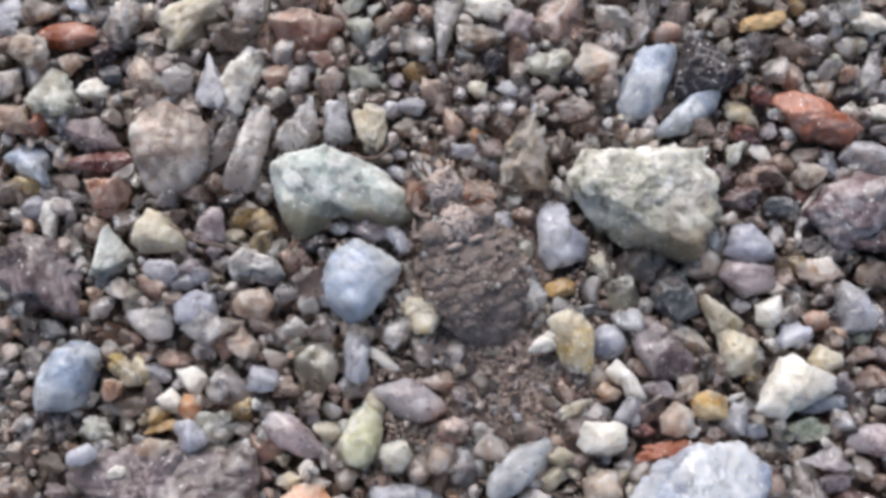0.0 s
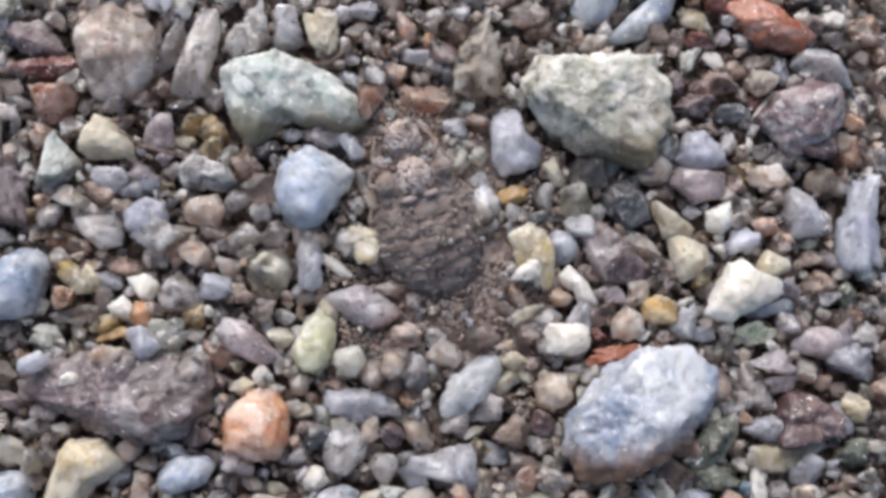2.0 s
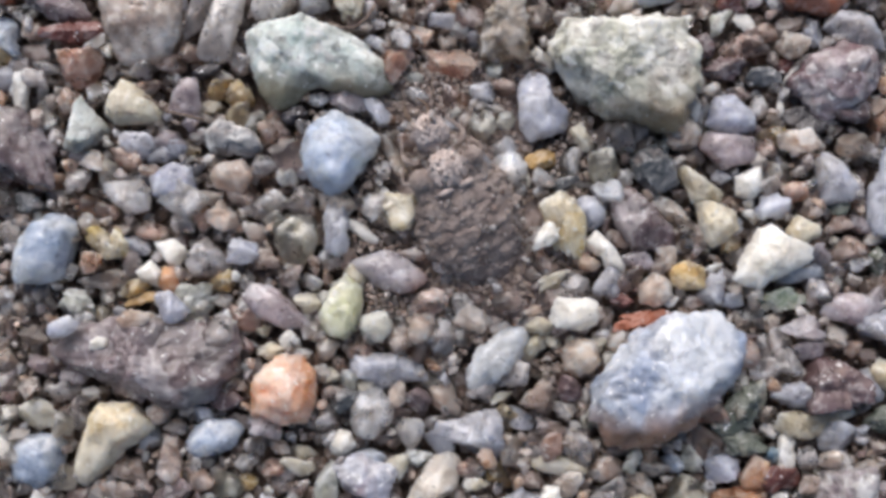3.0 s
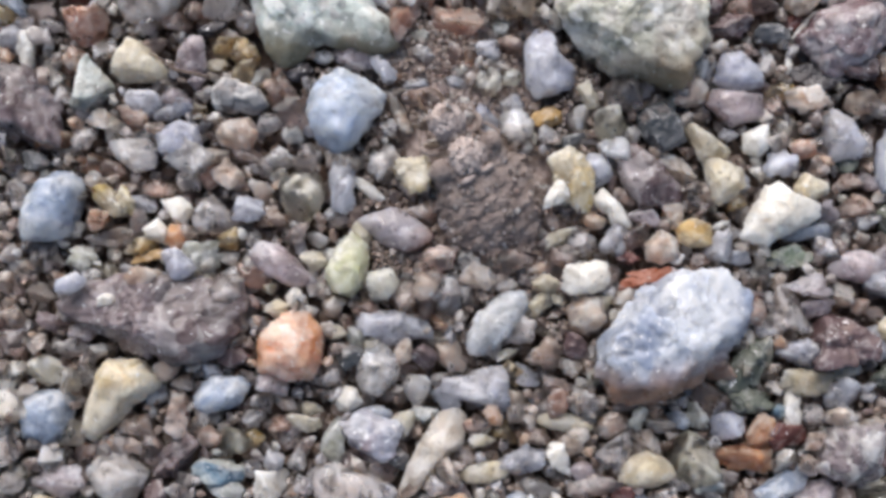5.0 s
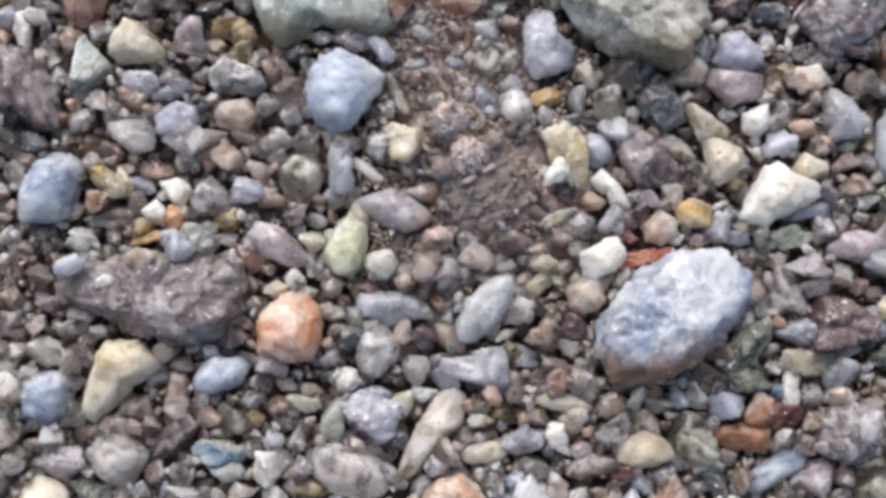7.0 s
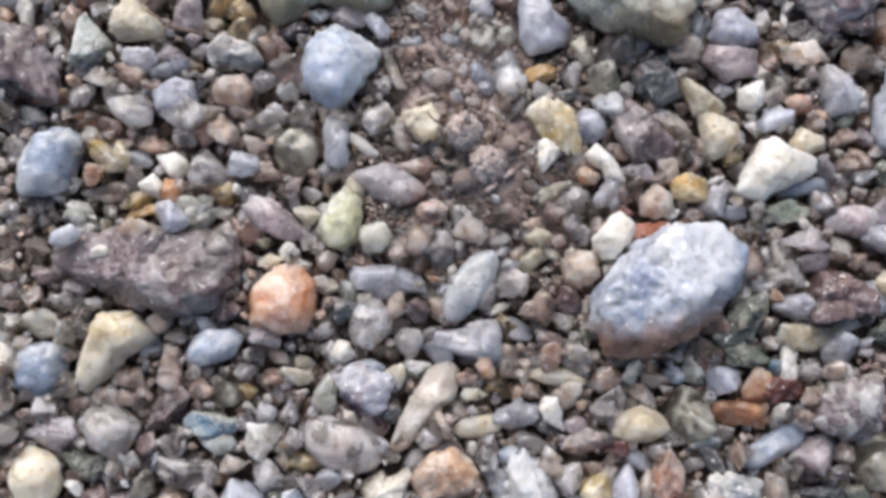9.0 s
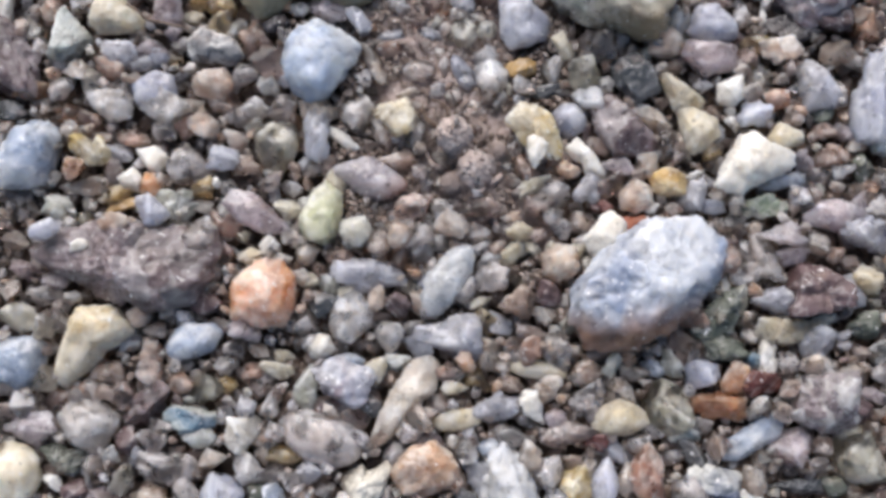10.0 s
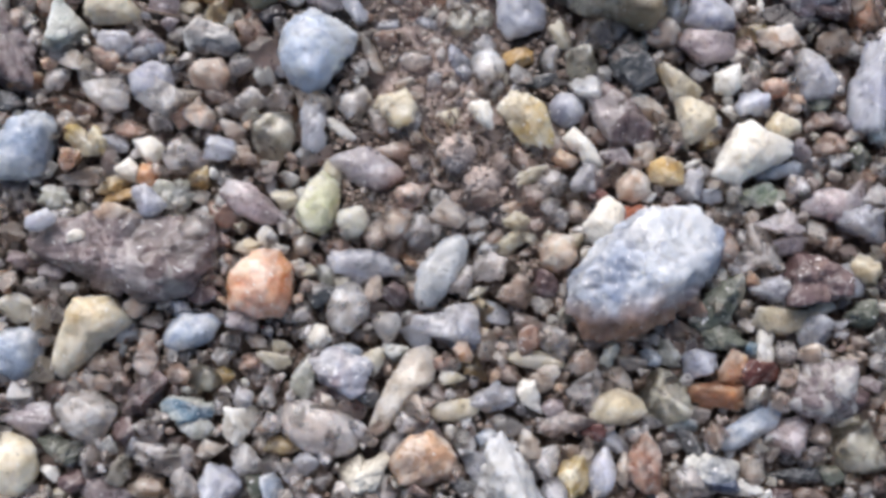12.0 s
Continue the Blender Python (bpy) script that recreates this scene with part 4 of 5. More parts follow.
stone("cr", 5.91, -12.37, 1.15, 0.79, 10, "a", lift=0.35, hold=False)
stone("cl", 7.17, -11.67, 0.83, 0.75, 5, "c", lift=0.4, hold=False)
stone("cl", 2.19, -12.94, 1.25, 1.11, 65, "a", lift=0.3, hold=False)
stone("cp", 3.34, -12.31, 1.34, 1.07, -26, "a", lift=0.2, hold=False)
stone("bg", -18.66, 4.18, 2.10, 1.56, -61, "s")
stone("bw", -15.78, 4.95, 1.27, 0.63, -14, "l")
stone("cl", -14.76, 4.71, 1.10, 0.83, 30, "c")
stone("sl", -17.80, 1.71, 1.08, 0.52, 17, "a")
stone("wh", -12.75, 3.55, 0.67, 0.49, -24, "s")
stone("bc", -9.57, 4.20, 1.35, 0.85, -11, "c")
stone("pc", -10.20, 3.49, 0.84, 0.58, 31, "c")
stone("br", -4.39, 5.41, 1.13, 1.15, 37, "s")
stone("gw", -3.95, 5.90, 1.25, 0.75, 42, "c")
stone("gw", -3.09, 5.78, 0.91, 0.71, 72, "a")
stone("pk", -1.77, 5.89, 1.17, 1.05, 13, "a")
stone("sl", -2.65, 3.84, 1.22, 1.02, 35, "a")
stone("dg", -2.83, 3.18, 0.95, 0.73, -10, "s")
stone("cp", -1.67, 3.53, 0.47, 0.48, 28, "s")
stone("ho", -1.03, 3.07, 1.10, 0.90, 11, "c")
stone("cl", -0.45, 3.24, 0.73, 0.66, -61, "a")
stone("mv", -1.82, 2.62, 0.84, 0.68, -69, "a")
stone("br", -0.11, 2.12, 1.63, 1.16, -22, "a")
stone("bg", -1.01, 1.54, 1.20, 0.99, -12, "l")
stone("ta", -1.15, 0.52, 1.01, 0.91, -34, "l")
stone("pc", 0.81, 2.96, 1.39, 0.72, -29, "c")
stone("pc", 0.53, 0.03, 1.41, 0.48, 41, "c")
stone("bg", 1.26, -0.28, 1.33, 0.97, 18, "s")
stone("br", 3.29, 4.32, 1.45, 1.24, 58, "a")
stone("cl", 3.53, 2.41, 1.00, 0.78, -75, "s")
stone("bc", 5.17, 4.73, 1.31, 1.14, -16, "s")
stone("wh", 5.99, 2.74, 0.63, 0.33, -32, "a")
stone("br", 6.29, 1.37, 1.62, 0.87, 24, "s")
stone("bk", 5.53, 3.42, 1.10, 0.84, -24, "c")
stone("cl", 7.19, 5.03, 1.68, 1.28, 32, "l")
stone("ta", 7.59, 3.84, 0.98, 0.70, 40, "s")
stone("br", 9.43, 5.60, 1.34, 0.96, 23, "c")
stone("qz", 10.63, 5.54, 1.11, 0.63, 13, "a")
stone("br", 10.95, 1.58, 1.13, 1.10, 6, "c")
stone("dr", 12.86, 1.28, 1.26, 0.83, -25, "a")
stone("mv", 13.79, 1.56, 0.89, 0.65, 66, "l")
stone("br", 14.67, 4.08, 1.17, 1.26, -18, "l")
stone("ta", 15.61, 5.06, 0.93, 0.63, 1, "a")
stone("cp", 14.55, 6.54, 0.78, 0.64, -6, "c")
stone("ho", 14.96, 7.31, 0.89, 0.83, -9, "c")
stone("qz", 15.43, 6.82, 0.83, 0.88, -19, "a")
stone("ta", 17.04, 5.69, 1.07, 0.93, -21, "s")
stone("cr", 17.56, 5.84, 0.86, 0.84, 21, "s")
stone("cl", 15.85, 5.80, 1.18, 0.86, 40, "a")
stone("gw", 16.60, 4.98, 0.71, 0.64, -24, "l")
stone("dp", 11.80, -0.57, 1.13, 1.06, -58, "s")
stone("cp", 12.17, -2.32, 0.92, 0.51, 20, "c")
stone("pc", 13.31, -2.37, 1.04, 0.53, -6, "l")
stone("br", 14.12, 0.15, 1.36, 0.84, 23, "c")
stone("br", 15.31, 0.69, 1.40, 0.92, 36, "s")
stone("bg", 16.28, 0.33, 1.07, 0.96, -60, "s")
stone("dr", 15.24, -1.09, 1.00, 0.69, 0, "s")
stone("dp", 17.82, -2.79, 1.73, 1.34, -24, "a")
stone("bk", 16.24, -3.27, 2.31, 1.28, 11, "s")
stone("ta", 17.91, -4.16, 1.30, 1.06, 12, "c")
stone("gw", 18.14, -0.54, 1.27, 1.15, -40, "s")
stone("ta", -17.12, -3.49, 1.52, 1.16, 41, "l")
stone("ho", -16.48, -3.32, 1.31, 0.94, -9, "c")
stone("br", -14.87, -2.89, 1.21, 0.99, -43, "s")
stone("cl", -14.42, -3.54, 1.09, 0.57, -8, "c")
stone("cl", -16.57, -4.58, 0.96, 0.65, -24, "c")
stone("bg", -15.95, -4.15, 1.11, 1.01, 100, "c")
stone("cl", -14.76, -4.05, 1.07, 0.79, 2, "l")
stone("qz", -14.44, -4.50, 0.69, 0.62, -70, "a")
stone("ta", -11.81, -3.57, 0.69, 0.66, 72, "s")
stone("cr", -12.42, -4.10, 0.54, 0.40, 32, "c")
stone("bk", -7.97, -3.16, 1.30, 0.59, 25, "c")
stone("br", -9.49, -3.04, 1.38, 0.92, -29, "c")
stone("cl", -6.62, -2.80, 0.95, 0.86, 28, "a")
stone("cp", -7.19, -3.43, 1.62, 0.51, -26, "s")
stone("ho", -6.54, -4.90, 1.14, 1.01, 93, "l")
stone("pg", -5.88, -5.08, 1.04, 0.68, 33, "c")
stone("mv", -8.36, -5.33, 0.80, 0.67, 66, "c")
stone("cl", -8.01, -5.87, 0.89, 0.65, 19, "a")
stone("br", -5.13, -5.54, 1.37, 1.26, -16, "l")
stone("bk", -4.32, -4.72, 1.14, 0.78, 17, "c")
stone("or", -4.07, -3.89, 0.81, 0.52, -11, "a")
stone("cl", -3.44, -3.98, 0.85, 0.68, 19, "l")
stone("mv", -2.29, -3.98, 1.81, 1.20, -2, "a")
stone("br", -1.28, -3.09, 1.57, 1.31, 33, "l")
stone("ta", -0.57, -5.26, 1.54, 0.56, 11, "a")
stone("bg", -1.93, 1.29, 1.03, 0.83, 11, "c")
stone("or", -5.57, 4.13, 1.09, 0.84, -24, "l")
stone("qz", -11.67, 4.43, 1.35, 1.03, -7, "a")
stone("ta", -12.47, 4.89, 1.07, 1.05, 3, "l")
stone("br", -18.21, 2.85, 1.18, 1.06, 35, "c")
stone("cl", -17.99, 1.05, 1.42, 1.16, 29, "l")
stone("mv", -16.81, 0.51, 0.76, 0.74, 22, "s")
stone("ta", -12.84, 1.09, 1.15, 0.56, 3, "a")
stone("ta", -10.37, 2.18, 0.82, 0.65, -25, "l")
stone("bg", -11.15, 0.97, 1.13, 0.62, 36, "c")
stone("cl", -6.78, 0.31, 0.70, 0.58, 75, "s")
stone("qz", -6.09, -1.49, 0.92, 0.76, -55, "c")
stone("cl", -6.92, -2.29, 1.06, 0.92, 89, "s")
stone("br", -8.76, -2.45, 1.13, 0.95, -6, "a")
stone("qz", 1.97, 6.05, 1.06, 0.87, 13, "a")
stone("cl", 3.76, 4.36, 1.05, 0.86, -1, "a")
stone("qz", 8.68, 6.59, 1.17, 0.90, 88, "s")
stone("cl", -12.51, -8.05, 1.25, 0.83, 39, "c")
stone("ta", -13.29, -8.62, 1.07, 0.51, 15, "s")
stone("cl", -12.78, -6.91, 0.83, 0.78, 52, "s")
stone("br", -11.24, -9.15, 1.10, 0.64, -16, "c")
stone("ho", -8.21, -6.47, 0.79, 0.51, -5, "s")
stone("ta", -7.29, -8.23, 1.04, 0.50, -7, "c")
stone("br", -7.41, -9.09, 1.12, 0.96, -57, "l")
stone("cl", -5.45, -8.66, 1.02, 0.91, 38, "c")
stone("cl", -8.26, -9.45, 1.08, 0.80, -2, "c")
stone("pk", -10.70, -9.89, 1.02, 0.50, 9, "a")
stone("ta", -12.46, -11.70, 1.00, 0.66, 30, "c")
stone("ho", -6.50, -11.60, 1.01, 0.89, 18, "a")
stone("wh", -5.98, -11.34, 0.55, 0.48, -42, "l")
stone("qz", -5.51, -11.53, 0.77, 0.75, 43, "a")
stone("ta", -6.42, -12.27, 0.87, 0.63, -6, "s")
stone("cl", -3.62, -11.69, 0.65, 0.62, 49, "s")
stone("gw", -2.39, -11.93, 0.78, 0.72, -26, "c")
stone("br", -1.98, -10.49, 1.49, 0.75, 27, "a")
stone("cl", -2.51, -10.26, 0.78, 0.64, 54, "c")
stone("ta", -2.30, -8.10, 1.74, 1.24, -30, "a")
stone("cl", -0.57, -6.67, 0.80, 0.74, -39, "a")
stone("br", -0.11, -9.30, 0.67, 0.61, -66, "s")
stone("br", 1.06, -9.98, 1.50, 1.04, 17, "a")
stone("cl", 2.36, -6.96, 0.80, 0.65, 55, "l")
stone("bg", 3.43, -6.50, 0.78, 0.63, -15, "c")
stone("bc", 3.04, -7.14, 0.83, 0.76, 24, "s")
stone("cp", 3.83, -7.37, 0.63, 0.45, 4, "a")
stone("sl", 6.56, -6.63, 1.52, 0.55, 27, "l")
stone("bg", 8.59, -10.34, 1.53, 1.20, 74, "l")
stone("dr", 9.06, -10.98, 1.00, 0.78, -7, "l")
stone("wh", 10.98, -11.00, 0.77, 0.43, 26, "a")
stone("br", 11.85, -10.98, 0.86, 0.59, 4, "a")
stone("wh", 12.57, -9.54, 0.87, 0.37, 15, "a")
stone("cl", 13.10, -9.77, 0.76, 0.64, -12, "s")
stone("ta", 14.21, -10.35, 1.00, 0.78, 3, "a")
stone("ho", 13.18, -8.50, 0.79, 0.73, -79, "a")
stone("bg", 13.37, -7.80, 0.80, 0.62, 76, "s")
stone("mv", 16.68, -8.68, 0.88, 0.78, -77, "a")
stone("dg", 17.42, -6.72, 0.98, 0.75, 14, "a")
stone("mv", 18.27, -7.34, 1.00, 0.66, -27, "l")
stone("cp", 18.76, -7.84, 0.88, 0.64, 15, "c")
stone("dg", 19.08, -8.72, 1.29, 1.00, 86, "a")
stone("gr", 19.81, -7.76, 0.99, 0.91, -40, "l")
stone("cp", 19.70, -6.63, 1.04, 0.78, 25, "a")
stone("cp", 18.10, -9.56, 0.64, 0.49, 1, "a")
stone("mv", 18.90, -10.30, 1.28, 0.85, 37, "a")
stone("cl", 19.67, -10.24, 1.23, 1.03, -1, "a")
stone("rd", 18.56, -10.99, 1.24, 0.48, 7, "l")
stone("ta", 17.42, -11.83, 1.02, 0.85, 84, "a")
stone("br", 18.07, -12.22, 0.87, 0.76, 24, "a")
stone("mv", 16.44, -12.39, 1.49, 0.85, 23, "a")
stone("cl", 14.76, -12.26, 1.23, 0.78, -2, "s")
stone("bg", 18.66, -13.70, 1.43, 1.26, -52, "s")
stone("ta", -3.15, -14.14, 1.00, 0.78, 21, "a")
stone("ta", -2.09, -13.84, 1.00, 0.87, 16, "c")
stone("ta", -2.30, -14.82, 1.00, 0.77, 2, "a")
stone("br", -1.59, -14.46, 0.77, 0.62, -83, "a")
stone("br", -0.86, -13.96, 1.24, 0.77, 5, "c")
stone("cl", -1.91, -16.52, 1.10, 0.94, -63, "l")
stone("cl", -1.62, -17.23, 0.84, 0.76, 47, "a")
stone("cl", -2.58, -16.55, 0.81, 0.66, -26, "c")
stone("cr", -0.52, -15.20, 0.80, 0.62, 39, "l")
stone("br", 0.55, -16.09, 1.47, 0.76, -12, "s")
stone("pu", 1.54, -15.52, 1.23, 1.00, -7, "l")
stone("cl", 2.08, -16.30, 0.64, 0.59, 52, "a")
stone("ta", 2.37, -16.19, 0.61, 0.35, 10, "c")
stone("bg", 2.52, -16.95, 1.22, 1.08, -51, "s")
stone("cr", 4.65, -15.14, 1.00, 0.47, 34, "l")
stone("bg", 5.44, -15.95, 1.22, 0.85, -17, "s")
stone("ta", 7.13, -15.51, 1.08, 0.76, -3, "a")
stone("dp", 7.20, -14.64, 1.11, 1.07, 9, "l")
stone("cr", 7.31, -12.88, 0.76, 0.58, -23, "a")
stone("cr", 8.18, -12.90, 0.91, 0.72, 18, "c")
stone("cl", 7.56, -12.07, 1.00, 0.88, -6, "s")
stone("bc", 8.20, -11.80, 1.35, 1.01, 21, "s")
stone("pc", 6.71, -12.36, 1.10, 0.78, -0, "l")
stone("pc", 5.13, -11.50, 1.05, 0.68, -5, "s")
stone("cp", 3.42, -12.08, 0.91, 0.63, -9, "s")
stone("bc", 2.62, -12.45, 1.49, 1.21, -27, "s")
stone("cl", 2.26, -13.28, 1.13, 1.07, 87, "c")
stone("cl", 4.41, -12.98, 1.01, 0.77, 30, "a")
stone("pk", 5.02, -13.02, 1.00, 0.77, -5, "a")
stone("bc", 0.60, -13.27, 1.50, 1.43, -75, "a")
stone("br", 1.37, -13.57, 1.06, 0.86, 72, "a")
stone("cl", 2.89, -13.01, 0.87, 0.72, -60, "c")
stone("br", -10.87, -20.09, 1.18, 1.01, 62, "s")
stone("pc", -8.42, -19.81, 1.44, 1.17, 94, "a")
stone("pk", -6.44, -19.15, 1.05, 0.92, -45, "c")
stone("ta", -5.83, -18.85, 0.74, 0.71, 67, "s")
stone("cr", -5.99, -19.70, 0.66, 0.35, 0, "a")
stone("ho", -4.66, -19.01, 0.76, 0.69, -46, "a")
stone("pk", -3.77, -18.51, 0.97, 0.85, 46, "l")
stone("ta", -3.60, -17.65, 1.00, 0.60, -26, "c")
stone("cl", -4.46, -17.71, 1.03, 0.94, 11, "a")
stone("cr", -2.64, -17.78, 0.74, 0.71, 35, "s")
stone("pc", -3.38, -18.91, 0.98, 0.93, 6, "s")
stone("pc", -2.80, -19.16, 1.20, 0.75, 27, "a")
stone("qz", -2.03, -20.44, 1.21, 0.96, -40, "a")
stone("ho", -2.18, -21.50, 1.44, 0.73, -11, "c")
stone("ta", -3.02, -21.56, 0.74, 0.59, -50, "s")
stone("cl", -2.53, -22.19, 0.84, 0.81, 42, "c")
stone("dg", -3.07, -23.01, 1.01, 0.81, -50, "s")
stone("gw", -5.49, -21.05, 1.45, 0.96, -6, "c")
stone("cl", -4.73, -20.28, 0.96, 0.75, 37, "a")
stone("dp", -8.14, -21.39, 1.13, 1.04, 61, "a")
stone("cr", -7.64, -23.62, 0.72, 0.46, 32, "l")
stone("ta", -7.12, -23.38, 1.43, 0.95, 9, "l")
stone("cl", -5.74, -23.27, 1.43, 1.17, -54, "c")
stone("dp", -9.79, -23.38, 1.15, 0.91, 11, "c")
stone("cr", -10.15, -23.82, 1.19, 0.46, 17, "c")
stone("sl", 0.81, -19.42, 0.97, 0.93, -72, "c")
stone("br", 0.21, -19.89, 1.20, 1.16, 29, "s")
stone("cl", 1.85, -21.17, 1.20, 0.96, 29, "s")
stone("pu", 3.23, -20.48, 1.44, 1.37, -8, "s")
stone("br", 3.37, -19.01, 0.93, 0.69, -22, "s")
stone("ho", 4.78, -18.05, 1.21, 0.84, -23, "l")
stone("cp", 5.69, -17.64, 0.75, 0.70, -12, "l")
stone("br", 6.03, -18.16, 1.16, 0.79, -17, "l")
stone("ta", 7.35, -18.27, 1.45, 0.97, 25, "a")
stone("mv", 7.80, -19.29, 0.97, 0.74, 0, "c")
stone("bc", 8.75, -17.52, 1.46, 0.97, 33, "a")
stone("ta", 10.18, -17.92, 1.43, 0.75, -21, "a")
stone("dr", 9.32, -20.00, 1.01, 0.78, -7, "a")
stone("bc", 8.53, -20.89, 1.18, 0.97, -35, "a")
stone("cl", 7.71, -21.25, 1.41, 1.14, 74, "l")
stone("bg", 5.05, -21.58, 1.42, 1.04, -17, "s")
stone("sl", 4.65, -22.44, 0.91, 0.77, -42, "s")
stone("bg", 8.12, -22.36, 1.39, 1.15, -57, "a")
stone("ta", 8.99, -20.86, 0.82, 0.69, -36, "a")
stone("bg", 10.18, -20.35, 1.41, 0.74, -27, "s")
stone("cl", 12.28, -20.39, 0.97, 0.59, 7, "s")
stone("cl", 13.11, -19.16, 1.21, 0.82, 18, "a")
stone("cl", 11.44, -19.50, 0.91, 0.70, -21, "l")
stone("dr", 15.36, -17.42, 1.66, 1.21, -4, "a")
stone("tb", 15.08, -16.60, 1.09, 0.74, 19, "l")
stone("cl", 16.39, -16.50, 1.07, 1.00, -51, "a")
stone("ta", 18.68, -16.74, 1.22, 0.83, 15, "l")
stone("mv", 19.58, -17.51, 1.17, 0.83, 10, "s")
stone("cl", 19.95, -16.64, 1.02, 0.94, -84, "l")
stone("cr", 18.73, -18.84, 1.21, 0.59, 9, "l")
stone("dp", 18.96, -17.98, 1.40, 1.23, -26, "c")
stone("br", 17.74, -19.54, 0.98, 0.85, -60, "l")
stone("dg", 18.19, -20.95, 1.12, 0.83, -21, "c")
stone("ta", 15.27, -20.97, 1.17, 0.96, -88, "c")
stone("dp", 16.34, -21.91, 1.12, 0.82, -18, "a")
stone("cl", 12.88, -21.66, 1.38, 1.39, -70, "c")
stone("wh", 15.05, -21.61, 1.42, 0.72, 7, "a")
stone("br", 17.54, -21.82, 1.40, 0.73, -9, "c")
stone("wh", 15.81, -22.00, 0.71, 0.69, -73, "l")
stone("ta", -13.43, -14.24, 1.22, 0.86, -8, "s")
stone("pu", -13.06, -15.31, 1.07, 0.71, -15, "l")
stone("mv", -11.70, -15.64, 1.19, 0.72, 4, "l")
stone("dp", -5.77, -16.05, 1.43, 0.95, -7, "c")
stone("br", -5.24, -16.87, 0.96, 0.70, -15, "s")
stone("gw", -7.12, -11.96, 0.96, 0.64, 16, "a")
stone("bw", -0.20, -17.76, 1.41, 0.61, 2, "c")
stone("gw", 1.72, -17.61, 1.03, 0.84, 19, "a")
stone("bg", 4.17, -16.13, 0.94, 0.80, -46, "a")
stone("ta", 10.65, -17.33, 1.17, 0.70, 7, "a")
stone("br", 9.34, -16.58, 1.18, 0.84, 17, "c")
stone("cl", 3.88, -23.27, 1.37, 0.99, -26, "a")
stone("qz", 2.23, -23.61, 1.37, 0.99, -27, "a")
stone("mv", -0.70, -23.64, 1.38, 1.03, -8, "a")
stone("cl", -3.15, -24.24, 1.38, 1.02, 1, "l")
stone("qz", -5.44, -24.43, 1.61, 1.11, -2, "a")
stone("ta", -8.15, -24.64, 1.40, 1.01, -28, "l")
stone("cl", -10.62, -25.05, 1.54, 1.10, -14, "s")
stone("qz", 8.68, -23.30, 1.37, 1.02, 23, "s")
stone("pc", 10.93, -22.71, 1.48, 1.04, -23, "a")
stone("bc", 13.43, -22.92, 1.38, 1.02, 18, "a")
stone("pk", 15.30, -22.97, 1.38, 1.01, 20, "s")
stone("qz", 17.77, -22.77, 1.51, 1.02, 8, "l")
stone("cl", 19.62, -22.02, 1.32, 1.16, -31, "a")
stone("cp", 4.10, -12.32, 1.01, 0.58, 36, "l")
stone("pc", 4.76, -11.84, 1.10, 0.49, -25, "l")
stone("cp", 5.69, -11.77, 1.20, 0.53, 21, "a")
stone("pc", 5.40, -12.24, 1.10, 0.63, 10, "a")
stone("pc", 6.25, -11.95, 1.00, 0.58, -27, "a")
stone("cp", 4.46, -12.58, 0.91, 0.53, 35, "a")
stone("pc", 3.38, -11.51, 0.91, 0.64, -6, "s")
stone("pc", 5.99, -10.77, 0.92, 0.68, 34, "l")
stone("cp", 5.53, -10.35, 0.77, 0.59, 10, "a")
stone("ta", 6.83, -10.25, 0.67, 0.54, -24, "a")
stone("gw", 0.26, -2.76, 0.87, 0.56, -5, "s")
stone("qz", 0.44, -3.54, 0.98, 0.78, 10, "a")
stone("pc", 1.82, -3.43, 0.91, 0.69, 90, "a")
stone("pc", 1.16, -4.14, 0.98, 0.48, -20, "a")
stone("bg", 1.86, -4.54, 1.08, 0.54, -10, "s")
stone("pc", 1.37, -4.86, 0.98, 0.43, -65, "a")
stone("bg", 0.31, -4.74, 1.08, 0.61, 0, "s")
stone("br", 0.30, -5.41, 1.13, 0.76, 10, "a")
stone("bg", 3.06, -3.17, 1.08, 0.91, 0, "a")
stone("pg", 3.16, -4.55, 1.22, 1.13, 80, "a")
stone("pg", 4.06, -4.25, 0.87, 0.82, 0, "c")
stone("br", 3.88, -2.87, 1.04, 0.98, 30, "a")
stone("li", 3.15, -5.94, 1.30, 0.78, -50, "a")
stone("wh", 2.25, -5.27, 0.61, 0.30, -10, "s")
stone("wk2", 5.06, -6.47, 0.91, 0.35, -70, "s")
stone("oc", 5.52, -5.75, 1.39, 0.91, 5, "c")
stone("qz", 7.20, -6.60, 1.35, 0.30, -5, "s")
stone("pk", 1.55, -1.95, 2.60, 1.35, -15, "a")
stone("qz", 2.81, -11.73, 1.08, 0.87, 0, "a")
stone("gw", -1.87, -11.44, 0.95, 0.87, 0, "a")
stone("bg", -9.54, -6.71, 1.39, 0.87, 10, "a")
stone("ho", -6.58, -4.17, 1.30, 1.08, -40, "a")
stone("ye", -10.63, -10.52, 1.30, 0.95, -50, "a")
stone("oc", -9.53, -12.43, 1.39, 0.65, 20, "s")
stone("wh", -7.11, -12.57, 0.87, 0.78, 90, "a")
stone("bg", -10.09, -13.13, 0.95, 0.61, 0, "s")
stone("cp", -9.12, -14.04, 1.52, 0.95, 25, "l")
stone("bw", 11.30, -17.14, 0.89, 0.72, 0, "a")
stone("gr", 12.63, -19.48, 1.31, 1.02, -20, "a")
stone("cr", 6.30, -12.83, 1.17, 0.64, -10, "l")
stone("qz", 4.94, -13.46, 1.27, 0.81, 70, "a")
yellow_grain = stone("ye", 0.25, -7.28, 1.89, 1.51, 0, "a")
yellow_wedge = stone("ye", 6.16, -7.93, 2.87, 1.77, 0, "t")
